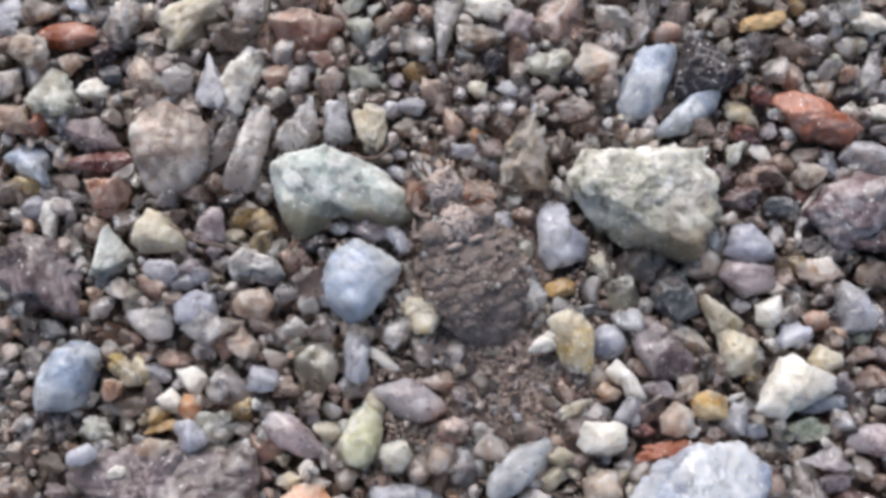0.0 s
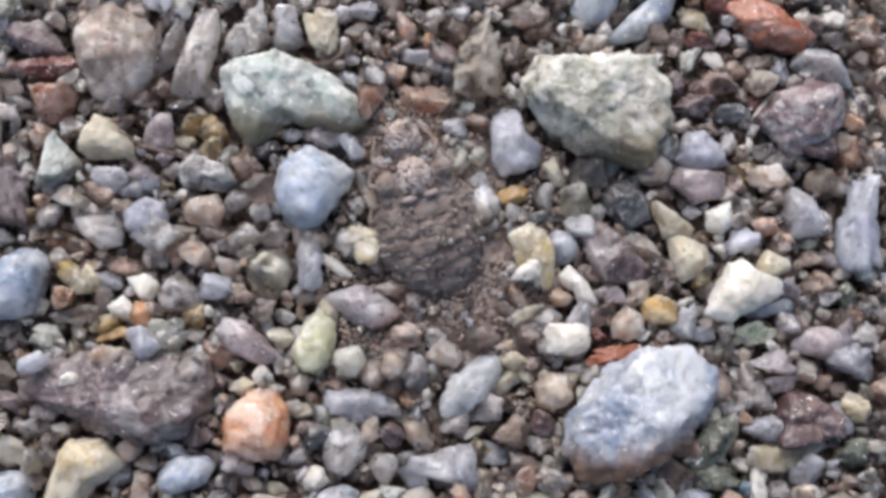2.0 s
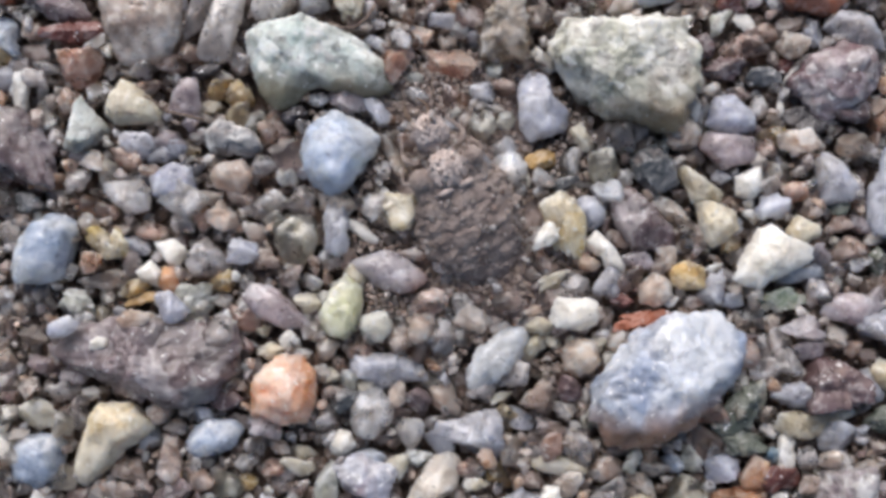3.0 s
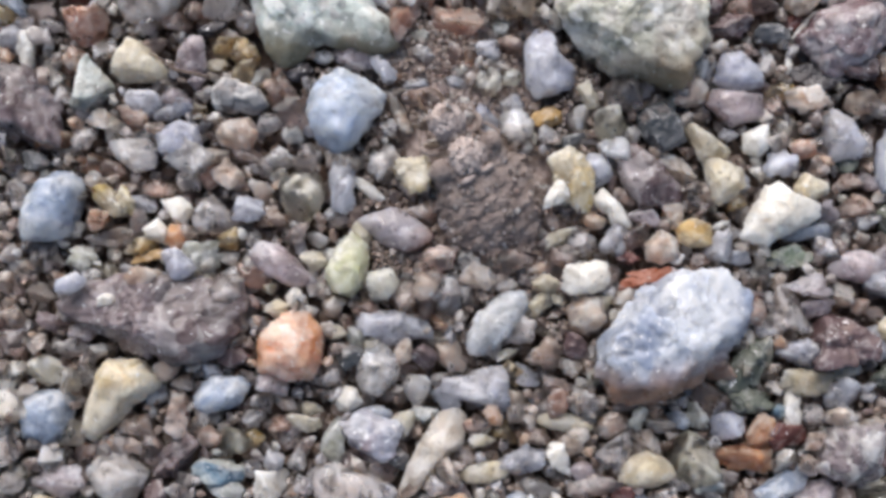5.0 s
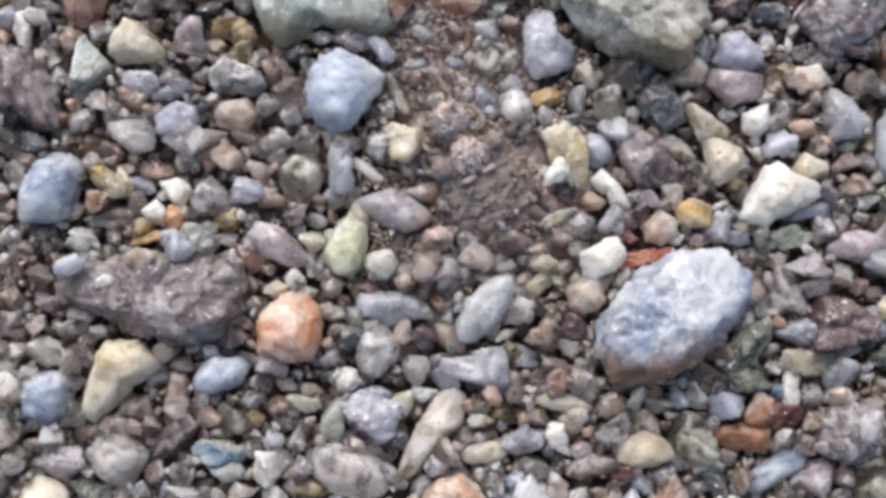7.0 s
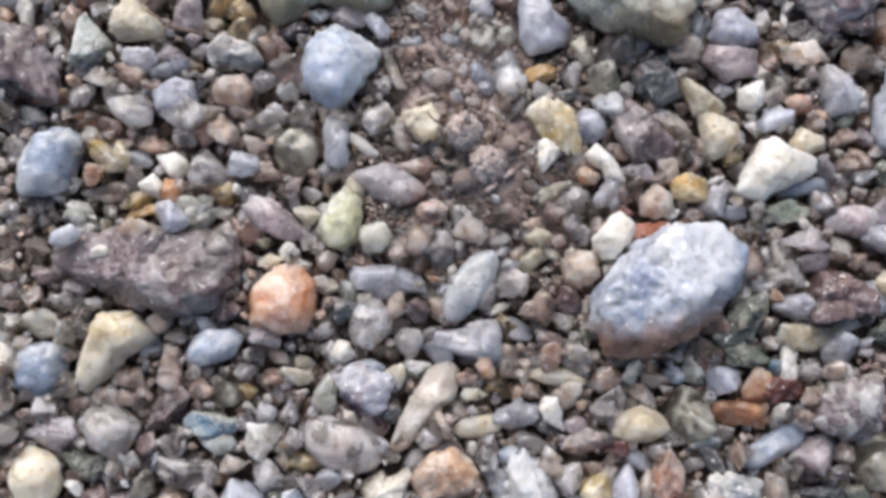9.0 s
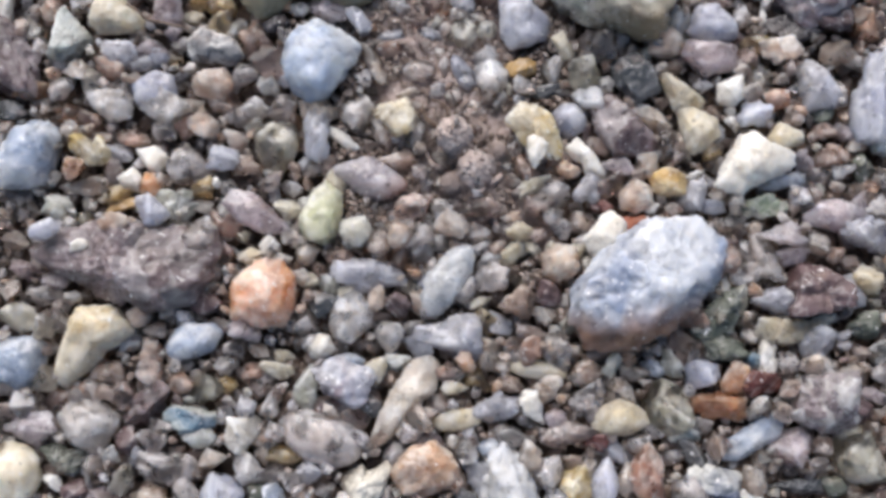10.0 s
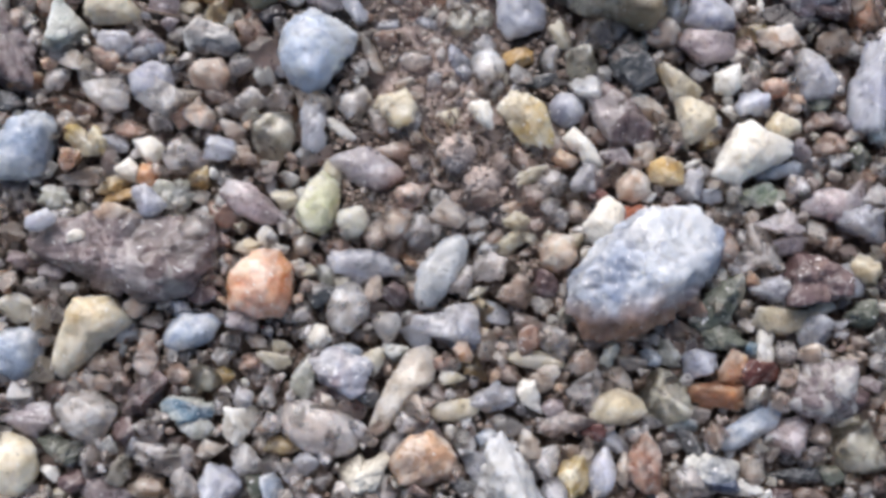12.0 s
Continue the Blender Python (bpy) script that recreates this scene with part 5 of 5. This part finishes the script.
white_grain = stone("wh", 4.95, -8.05, 1.36, 0.93, 0, "l")
cream_grain = stone("wh", 7.42, -11.53, 2.05, 1.40, 0, "c")


# ---- the larva ----
def part(name, bm, material, parent, label=""):
    """Links a bmesh (in millimetres) as one mesh under a thing or a part."""
    for v in bm.verts:
        v.co *= MM
    me = bpy.data.meshes.new(name)
    bm.to_mesh(me)
    bm.free()
    me.materials.append(material)
    me.polygons.foreach_set("use_smooth", np.ones(len(me.polygons), bool))
    ob = new(name, me)
    ob.parent = parent
    return tagged(ob, label)


def lump(centre, size, seed, rough=0.08, level=4, freq=2.5):
    """A bmesh ball of the given full size, with an uneven, crusted surface."""
    bm = bmesh.new()
    bmesh.ops.create_icosphere(bm, subdivisions=level, radius=1.0)
    off = Vector((seed * 3.7, seed * 1.3, seed * 2.9))
    for v in bm.verts:
        n = v.co.normalized()
        k = 1 + rough * (noise.noise(n * freq + off) + 0.8 * noise.noise(n * freq * 3 + off) + 1.1 * max(0.0, noise.noise(n * freq * 5 + off)))
        v.co = Vector(centre) + Vector((n.x * size[0] / 2 * k, n.y * size[1] / 2 * k, n.z * size[2] / 2 * k))
    return bm


def tube(points, radii, sides=8):
    """A bmesh tube through points, with a radius at each."""
    bm = bmesh.new()
    rings = []
    for i, (p, r) in enumerate(zip(points, radii)):
        a, b = Vector(points[max(i - 1, 0)]), Vector(points[min(i + 1, len(points) - 1)])
        q = (b - a).to_track_quat("Z", "Y")
        rings.append([bm.verts.new(Vector(p) + q @ Vector((math.cos(s * math.tau / sides) * r, math.sin(s * math.tau / sides) * r, 0)))
                      for s in range(sides)])
    for u, v in zip(rings, rings[1:]):
        for s in range(sides):
            bm.faces.new((u[s], u[(s + 1) % sides], v[(s + 1) % sides], v[s]))
    bm.faces.new(rings[0][::-1])
    bm.faces.new(rings[-1])
    return bm


def curve_points(a, b, c, n=9):
    a, b, c = Vector(a), Vector(b), Vector(c)
    return [a * (1 - t) ** 2 + b * 2 * t * (1 - t) + c * t * t for t in (i / (n - 1) for i in range(n))]


def segment(y, width, length, z, tip, seed):
    """One ring of the abdomen: a broad flattened hoop with a row of knobs along its crest, tipped back by tip degrees."""
    bm = lump((0, 0, 0), (width, length * 1.95, width * 0.56), seed, 0.075, 5, 3.0)
    for v in bm.verts:
        a = math.atan2(v.co.z, v.co.x)
        crest = max(0.0, 1 - (abs(v.co.y) / (length * 0.5)) ** 2)
        v.co *= 1 + 0.035 * crest * math.cos(a * 13 + seed)
        v.co.y += 0.10 * (v.co.x ** 2) / (width * 0.5)
    bmesh.ops.transform(bm, matrix=Matrix.Translation((0, y, z)) @ Matrix.Rotation(radians(tip), 4, "X"), verts=bm.verts)
    return bm


def larva():
    body = new("antlion_larva")
    tagged(body, "dust-covered brown antlion larva burrowing backwards into gravel", "insect")
    sizes = ((-0.85, 3.0, 0.95), (-1.38, 3.6, 0.86), (-1.92, 4.0, 0.86), (-2.46, 4.2, 0.84), (-3.00, 4.1, 0.84),
             (-3.52, 3.7, 0.82), (-4.02, 3.1, 0.78), (-4.48, 2.3, 0.72))
    for i, (y, width, length) in enumerate(sizes):
        part("abdomen_segment", segment(y, width, length, 0.05 - 0.05 * i, 8 + 2 * i, i + 1), skin, body)
    chest = part("thorax", lump((0, -0.25, 0.0), (2.9, 1.3, 1.9), 21, 0.10), skin, body, "lumpy dusty thorax")
    part("thorax_disc", lump((0, 0.0, 0.72), (1.4, 1.35, 0.8), 11, 0.24, 5, 2.6), pale_skin, chest, "pale round crusted back shield")
    for side in (-1, 1):
        part("thorax_ridge", lump((0.42 * side, -0.72, 0.95), (0.62, 0.26, 0.3), 31 + side, 0.08, 3), pale_skin, chest)
        part("thorax_hump", lump((1.05 * side, 0.0, 0.42), (0.95, 0.9, 0.9), 41 + side, 0.14, 3), skin, chest)
    head = part("head", lump((0.05, 1.52, 0.25), (1.3, 1.25, 0.8), 13, 0.24, 5, 2.6), pale_skin, body, "pale dusty knobbly head")
    part("neck", lump((0.02, 0.95, 0.0), (1.2, 1.2, 1.0), 14, 0.08, 3), skin, body)
    for side in (-1, 1):
        part("mandible", tube(curve_points((0.30 * side, 2.1, -0.1), (0.60 * side, 2.5, -0.4), (0.2 * side, 2.9, -0.8)),
                              [0.11 - 0.01 * i for i in range(9)]), horn, head, "curved brown jaw")
        part("antenna", tube(curve_points((0.5 * side, 2.2, 0.3), (0.8 * side, 2.7, 0.55), (0.75 * side, 3.1, 0.5), 6),
                             [0.035] * 6, 5), horn, head)
        for j, (y, reach, ahead) in enumerate(((0.6, 1.25, 0.5), (-0.1, 1.7, 0.2), (-0.8, 2.1, -0.5))):
            leg = part("leg", tube(curve_points((0.8 * side, y, 0.1), (1.3 * side, y + 0.4 * ahead, 0.35), (reach * side, y + ahead, -0.1)),
                                   [0.12, 0.12, 0.12, 0.11, 0.11, 0.10, 0.10, 0.09, 0.09]), skin, body)
            part("shin", tube(curve_points((reach * side, y + ahead, -0.1), ((reach - 0.1) * side, y + ahead + 0.3, -0.3),
                                           ((reach - 0.3) * side, y + ahead + 0.6, -0.7), 6), [0.08, 0.07, 0.06, 0.06, 0.05, 0.04]), skin, leg)
    rng = np.random.default_rng(9)
    for host, (cx, cy, cz), (w, l, h), count in ((bpy.data.objects["thorax_disc"], (0, 0.0, 0.72), (1.4, 1.35, 0.8), 380),
                                                 (head, (0.05, 1.52, 0.25), (1.3, 1.25, 0.8), 330)):
        crust = bmesh.new()
        for i in range(count):  # sand flour that clings to the knob
            a, up = rng.uniform(0, 6.28), rng.uniform(0.05, 1.0)
            flat = math.sqrt(1 - up * up)
            size = rng.uniform(0.06, 0.17)
            made = bmesh.ops.create_icosphere(crust, subdivisions=1, radius=size / 2)["verts"]
            spot = Vector((cx + math.cos(a) * flat * w * 0.48, cy + math.sin(a) * flat * l * 0.48, cz + up * h * 0.48))
            for v in made:
                v.co = v.co * rng.uniform(0.75, 1.25) + spot
        part("sand_crust", crust, crust_mat, host, "crust of fine pale sand")
    for i in range(46):  # stiff bristles on the head, chest and flanks
        a = rng.uniform(-2.2, 2.2)
        y = rng.uniform(-3.5, 2.2)
        w = float(np.interp(y, [-5, -2.6, -0.8, 0.2, 1.0, 2.2], [1.2, 2.3, 1.6, 1.1, 0.7, 0.7]))
        h = float(np.interp(y, [-5, -2.6, -0.8, 0.2, 1.0, 2.2], [0.3, 1.2, 0.95, 1.1, 0.5, 0.7]))
        root = (math.sin(a) * w, y, max(0.1, math.cos(a) * h))
        out = (math.sin(a) * (w + 0.3), y + rng.uniform(-0.1, 0.3), root[2] + 0.25)
        part("bristle", tube(curve_points(root, [(p + q) / 2 for p, q in zip(root, out)], out, 4), [0.022, 0.02, 0.016, 0.008], 4), horn, body)
    for i in range(150):  # single grains stuck to the back
        y = rng.uniform(-4.2, 2.2)
        a = rng.uniform(-1.1, 1.1)
        w = float(np.interp(y, [-5, -2.6, -0.8, 0.2, 1.0, 2.2], [1.2, 2.35, 1.6, 0.95, 0.6, 0.7]))
        h = float(np.interp(y, [-5, -2.6, -0.8, 0.2, 1.0, 2.2], [0.25, 1.30, 1.0, 1.2, 0.5, 0.75]))
        s = rng.uniform(0.08, 0.22)
        part("stuck_grain", lump((math.sin(a) * w, y, math.cos(a) * h), (s, s * 1.2, s * 0.8), i, 0.25, 2), KINDS[("ta", "cp", "br")[i % 3]][0], body)
    return body


antlion = larva()


# ---- straws and threads ----
def thread(points, radius, label, z_name="plant_fibre"):
    bm = tube(points, [radius] * len(points), 6)
    for v in bm.verts:
        v.co *= MM
    me = bpy.data.meshes.new(z_name)
    bm.to_mesh(me)
    bm.free()
    me.materials.append(straw)
    me.polygons.foreach_set("use_smooth", np.ones(len(me.polygons), bool))
    return tagged(new(z_name, me), label, "plant fibre")


thread([(-3.25, -0.98, 0.55), (-2.70, -1.16, 0.55), (-2.18, -1.07, 0.55), (-1.76, -0.66, 0.55), (-1.45, -0.05, 0.55)], 0.07, "thin brown curled plant fibre lying on gravel")
thread([(-10.13, -4.62, 0.75), (-9.69, -4.82, 0.75), (-9.33, -5.16, 0.75)], 0.05, "short pale yellow straw lying on a cream stone")
thread([(-9.23, -5.14, 0.60), (-8.45, -5.24, 0.60), (-7.75, -5.37, 0.60)], 0.08, "short pale tan root bit lying on gravel")


# ---- sand between the stones ----
FEET = np.array(FOOT)


def taken(x, y, r, slack):
    """Whether a grain of radius r at x, y would lie inside a placed stone."""
    f = FEET
    dx, dy = x - f[:, 0], y - f[:, 1]
    c, s = np.cos(f[:, 4]), np.sin(f[:, 4])
    u, v = (dx * c + dy * s) / (f[:, 2] * slack + r), (dy * c - dx * s) / (f[:, 3] * slack + r)
    return (u * u + v * v < 1).any()


def chip(rng):
    """Points and triangles of one small broken grain: the hull of a few points, its edges worn."""
    bm = bmesh.new()
    for p in rng.normal(size=(13, 3)):
        bm.verts.new(Vector(p).normalized() * rng.uniform(0.8, 1.1))
    out = bmesh.ops.convex_hull(bm, input=bm.verts)
    bmesh.ops.delete(bm, geom=[v for v in bm.verts if not v.link_faces], context="VERTS")
    bmesh.ops.bevel(bm, geom=bm.edges[:], offset=0.10, segments=1, affect="EDGES", clamp_overlap=True)
    bmesh.ops.triangulate(bm, faces=bm.faces[:])
    bm.verts.index_update()
    p, f = np.array([v.co[:] for v in bm.verts]), np.array([[v.index for v in g.verts] for g in bm.faces])
    bm.free()
    return fitted(p, 1.0, rng.uniform(0.60, 0.95), rng.uniform(0.5, 0.85)), f


def heap(name, label, material, rng, spots, fine, protos=40):
    """Many grains in one mesh: spots are x, y, z, size. fine: worn chips; else plain crumbs."""
    unit, faces = BALLS[1]
    forms = [chip(rng) if fine else (fitted(broken(unit, rng, 9, 11, 0, 1.8), 1.0, rng.uniform(0.62, 0.95), rng.uniform(0.5, 0.8)), faces)
             for _ in range(protos)]
    verts, polys, count = [], [], 0
    for x, y, z, size in spots:
        turn = np.array(Euler((rng.uniform(-0.9, 0.9), rng.uniform(-0.9, 0.9), rng.uniform(0, 6.3))).to_matrix())
        p, f = forms[rng.integers(protos)]
        verts.append(p @ turn.T * size + (x, y, z))
        polys.append(f + count)
        count += len(p)
    ob = new(name, mesh_of(name, np.concatenate(verts), np.concatenate(polys), material, False))
    return tagged(ob, label, "sand", kind="stuff")


X0, X1, Y0, Y1 = -23, 25, -30, 12


def scatter(rng, count, sizes, low, high, slack, packing, area=None):
    """Throws grains that keep clear of the stones and, by packing, of one another."""
    x0, x1, y0, y1 = area or (X0, X1, Y0, Y1)
    cell, grid, spots = 1.6, {}, []
    for _ in range(count):
        x, y = rng.uniform(x0, x1), rng.uniform(y0, y1)
        size = rng.uniform(*sizes)
        if slack and taken(x, y, size * 0.30, slack):
            continue
        key = (int(x // cell), int(y // cell))
        near = [g for i in (-1, 0, 1) for j in (-1, 0, 1) for g in grid.get((key[0] + i, key[1] + j), ())]
        if any((x - u) ** 2 + (y - v) ** 2 < (packing * (size + w)) ** 2 for u, v, w in near):
            continue
        grid.setdefault(key, []).append((x, y, size))
        near_rise = 0.30 * min(1.0, max(0.0, (-14.5 - y) / 3.5))  # the sand lies fuller on the near side
        spots.append((x, y, rng.uniform(low, high) + near_rise, size))
    return spots


def in_pit(x, y):
    """Whether x, y lies on the larva's dusty track."""
    ax, ay, bx, by = 1.2, -3.9, 4.5, -11.0
    k = min(1, max(0, ((x - ax) * (bx - ax) + (y - ay) * (by - ay)) / ((bx - ax) ** 2 + (by - ay) ** 2)))
    return math.hypot(x - ax - k * (bx - ax), y - ay - k * (by - ay)) < 1.7


def dust_track():
    """Loose brown dust along the larva's track: an uneven sheet whose rim dips under the sand."""
    nx, ny = 90, 120
    verts = []
    for j in range(ny):
        for i in range(nx):
            u, v = i / (nx - 1) * 2 - 1, j / (ny - 1) * 2 - 1
            x, y = 2.9 + 0.42 * (-v * 4.2) + u * 3.4, -7.4 + v * 6.0
            p = Vector((x, y, 0.0))
            rim = max(abs(u), abs(v)) ** 4
            z = -0.16 - 1.1 * rim + 0.16 * noise.noise(p * 0.9) + 0.14 * noise.noise(p * 2.7) + 0.09 * noise.noise(p * 7.0)
            verts.append((x, y, z))
    faces = [(j * nx + i, j * nx + i + 1, (j + 1) * nx + i + 1, (j + 1) * nx + i) for j in range(ny - 1) for i in range(nx - 1)]
    return tagged(new("dust_patch", mesh_of("dust_patch", np.array(verts), np.array(faces), dust_mat)),
                  "loose brown dust along the larva's track", "dust", kind="stuff")


dust_track()


LOOSE = (("qz", 5), ("cl", 5), ("pc", 4), ("cp", 3), ("ta", 4), ("cr", 3), ("wh", 2), ("br", 3), ("mv", 2), ("bc", 2), ("gq", 3), ("pk", 2), ("gw", 2), ("or", 1), ("bg", 2))


def loose_grains(rng, spots):
    """Single grains of many minerals, copied from a few broken forms."""
    codes = [code for code, share in LOOSE for _ in range(share)]
    forms = {}
    for x, y, z, size in spots:
        code, form = codes[rng.integers(len(codes))], int(rng.integers(8))
        material, words, _ = KINDS[code]
        if (code, form) not in forms:
            p, faces = stone_points("asclatcs"[form], 1.0, (0.72, 0.8, 0.85, 0.9, 0.62, 0.78, 0.7, 0.66)[form], (0.7, 0.5, 0.7, 0.7, 0.55, 0.6, 0.65, 0.45)[form],
                                    300 + form * 7 + len(code + words), 4, 0.8)
            forms[code, form] = mesh_of("grain", p, faces, material)
        ob = new(words.split()[-1].replace("patches", "stone") + "_grain", forms[code, form])
        turn = Euler((rng.uniform(-0.5, 0.5), rng.uniform(-0.5, 0.5), rng.uniform(0, 6.3)))
        ob.matrix_basis = Matrix.LocRotScale((x * MM, y * MM, z * MM), turn, (size * 1.15,) * 3)
        tagged(ob, f"{'small' if size > 1.1 else 'tiny'} {SHAPES['asclatcs'[form]]} {words}, loose among sand", "grain", group=words)


def sand():
    rng = np.random.default_rng(17)
    upper = [s for s in scatter(rng, 14000, (0.8, 1.8), -0.60, 0.28, 0.76, 0.27) if not in_pit(*s[:2]) or rng.random() < 0.35]
    near = sorted((s for s in upper if -9 < s[0] < 14 and -18 < s[1] < -1), key=lambda s: -s[3])[:300]
    loose_grains(rng, near)
    upper = [s for s in upper if s not in set(near)]
    heap("coarse_sand", "coarse mixed sand grains filling gaps between stones", sand_mat, rng, upper, True)
    middle = [s for s in scatter(rng, 22000, (0.40, 0.95), -0.50, 0.30, 0.80, 0.27) if not in_pit(*s[:2]) or rng.random() < 0.55]
    heap("medium_sand", "medium mixed sand grains packed between stones", sand_mat, rng, middle, True)
    # bed grains carry the painted gap shade in their dark colour
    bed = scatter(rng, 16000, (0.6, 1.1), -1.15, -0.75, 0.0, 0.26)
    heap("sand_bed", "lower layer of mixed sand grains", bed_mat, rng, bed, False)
    flour = scatter(rng, 12000, (0.16, 0.36), -0.60, -0.15, 0.93, 0.31)
    flour += scatter(rng, 8000, (0.09, 0.34), -0.20, 0.02, 0.85, 0.26, (-1.5, 7.5, -14.0, -1.5))
    heap("fine_sand", "fine brown sand and silt between grains", silt_mat, rng, flour, False)


sand()


# ---- what moves ----
def motions():
    walk(antlion, [
        (0.0, at_mm(1.23, -3.89, 1.50, 18, 0, 25.7)),
        (1.0, at_mm(1.47, -4.84, 1.40, 18, 0, 30.1)),
        (2.0, at_mm(1.52, -5.67, 1.30, 18, 0, 22.2)),
        (3.0, at_mm(1.81, -6.68, 1.15, 18, 0, 30.8)),
        (5.0, at_mm(2.41, -7.75, 0.80, 18, 0, 35.6)),
        (6.0, at_mm(2.40, -7.54, 0.70, 19, 0, 43.0)),
        (7.0, at_mm(2.57, -8.34, 0.35, 22, 0, 33.5)),
        (9.0, at_mm(3.52, -9.45, -0.20, 30, 0, 42.3)),
        (10.0, at_mm(3.85, -9.80, -0.25, 32, 0, 40.5)),
        (11.0, at_mm(3.80, -9.95, -0.30, 34, 0, 42.0)),
        (12.0, at_mm(4.20, -10.76, -0.40, 35, 0, 46.4)),
    ])
    walk(pushed_stone, [
        (0.0, at_mm(4.30, -12.98, 0.11, 0, 0, -6)),
        (3.0, at_mm(4.31, -13.77, 0.11, 0, 0, -3)),
        (6.0, at_mm(3.90, -14.18, 0.11, 0, 0, 0)),
        (9.5, at_mm(3.32, -14.51, 0.11, 0, 0, 8)),
        (12.0, at_mm(3.12, -14.56, 0.11, 0, 0, 10)),
    ])
    walk(yellow_grain, [
        (0.0, at_mm(0.25, -7.28, 0.30, 0, 0, -55)),
        (1.0, at_mm(-0.05, -7.69, 0.30, 0, 0, -55)),
        (2.0, at_mm(-0.05, -8.21, 0.30, 0, 0, -56)),
        (3.0, at_mm(0.24, -8.22, 0.30, 0, 0, -56)),
        (5.0, at_mm(0.58, -8.42, 0.30, 0, 0, -46)),
        (6.0, at_mm(0.52, -8.55, 0.30, 0, 0, -46)),
        (7.0, at_mm(0.15, -7.98, 0.30, 0, 0, -66)),
        (9.0, at_mm(1.13, -8.13, 0.30, 0, 0, -36)),
        (10.0, at_mm(0.90, -8.16, 0.30, 0, 0, -36)),
        (11.0, at_mm(0.97, -8.47, 0.30, 0, 0, -36)),
        (12.0, at_mm(1.03, -8.22, 0.30, 0, 0, -36)),
    ])
    walk(yellow_wedge, [
        (0.0, at_mm(6.16, -7.93, 0.35, 0, 0, -72)),
        (1.0, at_mm(6.31, -8.19, 0.35, 0, 0, -72)),
        (2.0, at_mm(6.49, -8.26, 0.35, 0, 0, -72)),
        (3.0, at_mm(6.65, -8.39, 0.35, 0, 0, -72)),
        (5.0, at_mm(6.73, -8.28, 0.35, 0, 0, -72)),
        (6.0, at_mm(6.56, -8.42, 0.35, 0, 0, -72)),
        (7.0, at_mm(6.53, -8.06, 0.35, 0, 0, -72)),
        (9.0, at_mm(6.30, -7.97, 0.35, 0, 0, -57)),
        (10.0, at_mm(6.32, -8.43, 0.35, 0, 0, -52)),
        (11.0, at_mm(6.01, -8.56, 0.35, 0, 0, -52)),
        (12.0, at_mm(6.10, -8.41, 0.35, 0, 0, -52)),
    ])
    walk(white_grain, [
        (0.0, at_mm(4.95, -8.05, 0.50, 0, 0, 15)),
        (1.0, at_mm(5.55, -8.86, 0.60, 0, 0, 15)),
        (2.0, at_mm(6.16, -8.86, 0.70, 0, 0, 15)),
        (3.0, at_mm(5.80, -8.94, 0.80, 0, 0, 35)),
        (5.0, at_mm(5.95, -9.00, 0.90, 0, 0, 35)),
        (6.0, at_mm(6.05, -9.17, 0.90, 0, 0, 35)),
        (7.0, at_mm(5.98, -8.88, 0.90, 0, 0, 35)),
        (9.0, at_mm(5.86, -9.28, 0.90, 0, 0, 65)),
        (10.0, at_mm(6.23, -9.33, 0.90, 0, 0, 70)),
        (11.0, at_mm(5.96, -9.38, 0.90, 0, 0, 114)),
        (11.5, at_mm(5.73, -9.31, 1.00, 0, 0, 113)),
        (12.0, at_mm(4.27, -8.43, 0.70, 0, 0, 104)),
    ])
    walk(cream_grain, [
        (0.0, at_mm(7.42, -11.53, 0.40, 0, 0, 15)),
        (1.0, at_mm(7.59, -11.84, 0.40, 0, 0, 15)),
        (2.0, at_mm(7.87, -11.38, 0.40, 0, 0, 14)),
        (3.0, at_mm(7.17, -11.78, 0.40, 0, 0, 14)),
        (5.0, at_mm(7.39, -12.04, 0.40, 0, 0, 24)),
        (6.0, at_mm(7.37, -12.12, 0.40, 0, 0, 24)),
        (7.0, at_mm(8.07, -11.99, 0.40, 0, 0, 44)),
        (9.0, at_mm(8.72, -12.14, 0.40, 0, 0, 64)),
        (10.0, at_mm(9.17, -12.30, 0.40, 0, 0, 66)),
        (11.0, at_mm(8.63, -12.46, 0.40, 0, 0, 67)),
        (12.0, at_mm(9.22, -12.15, 0.40, 0, 0, 69)),
    ])


motions()
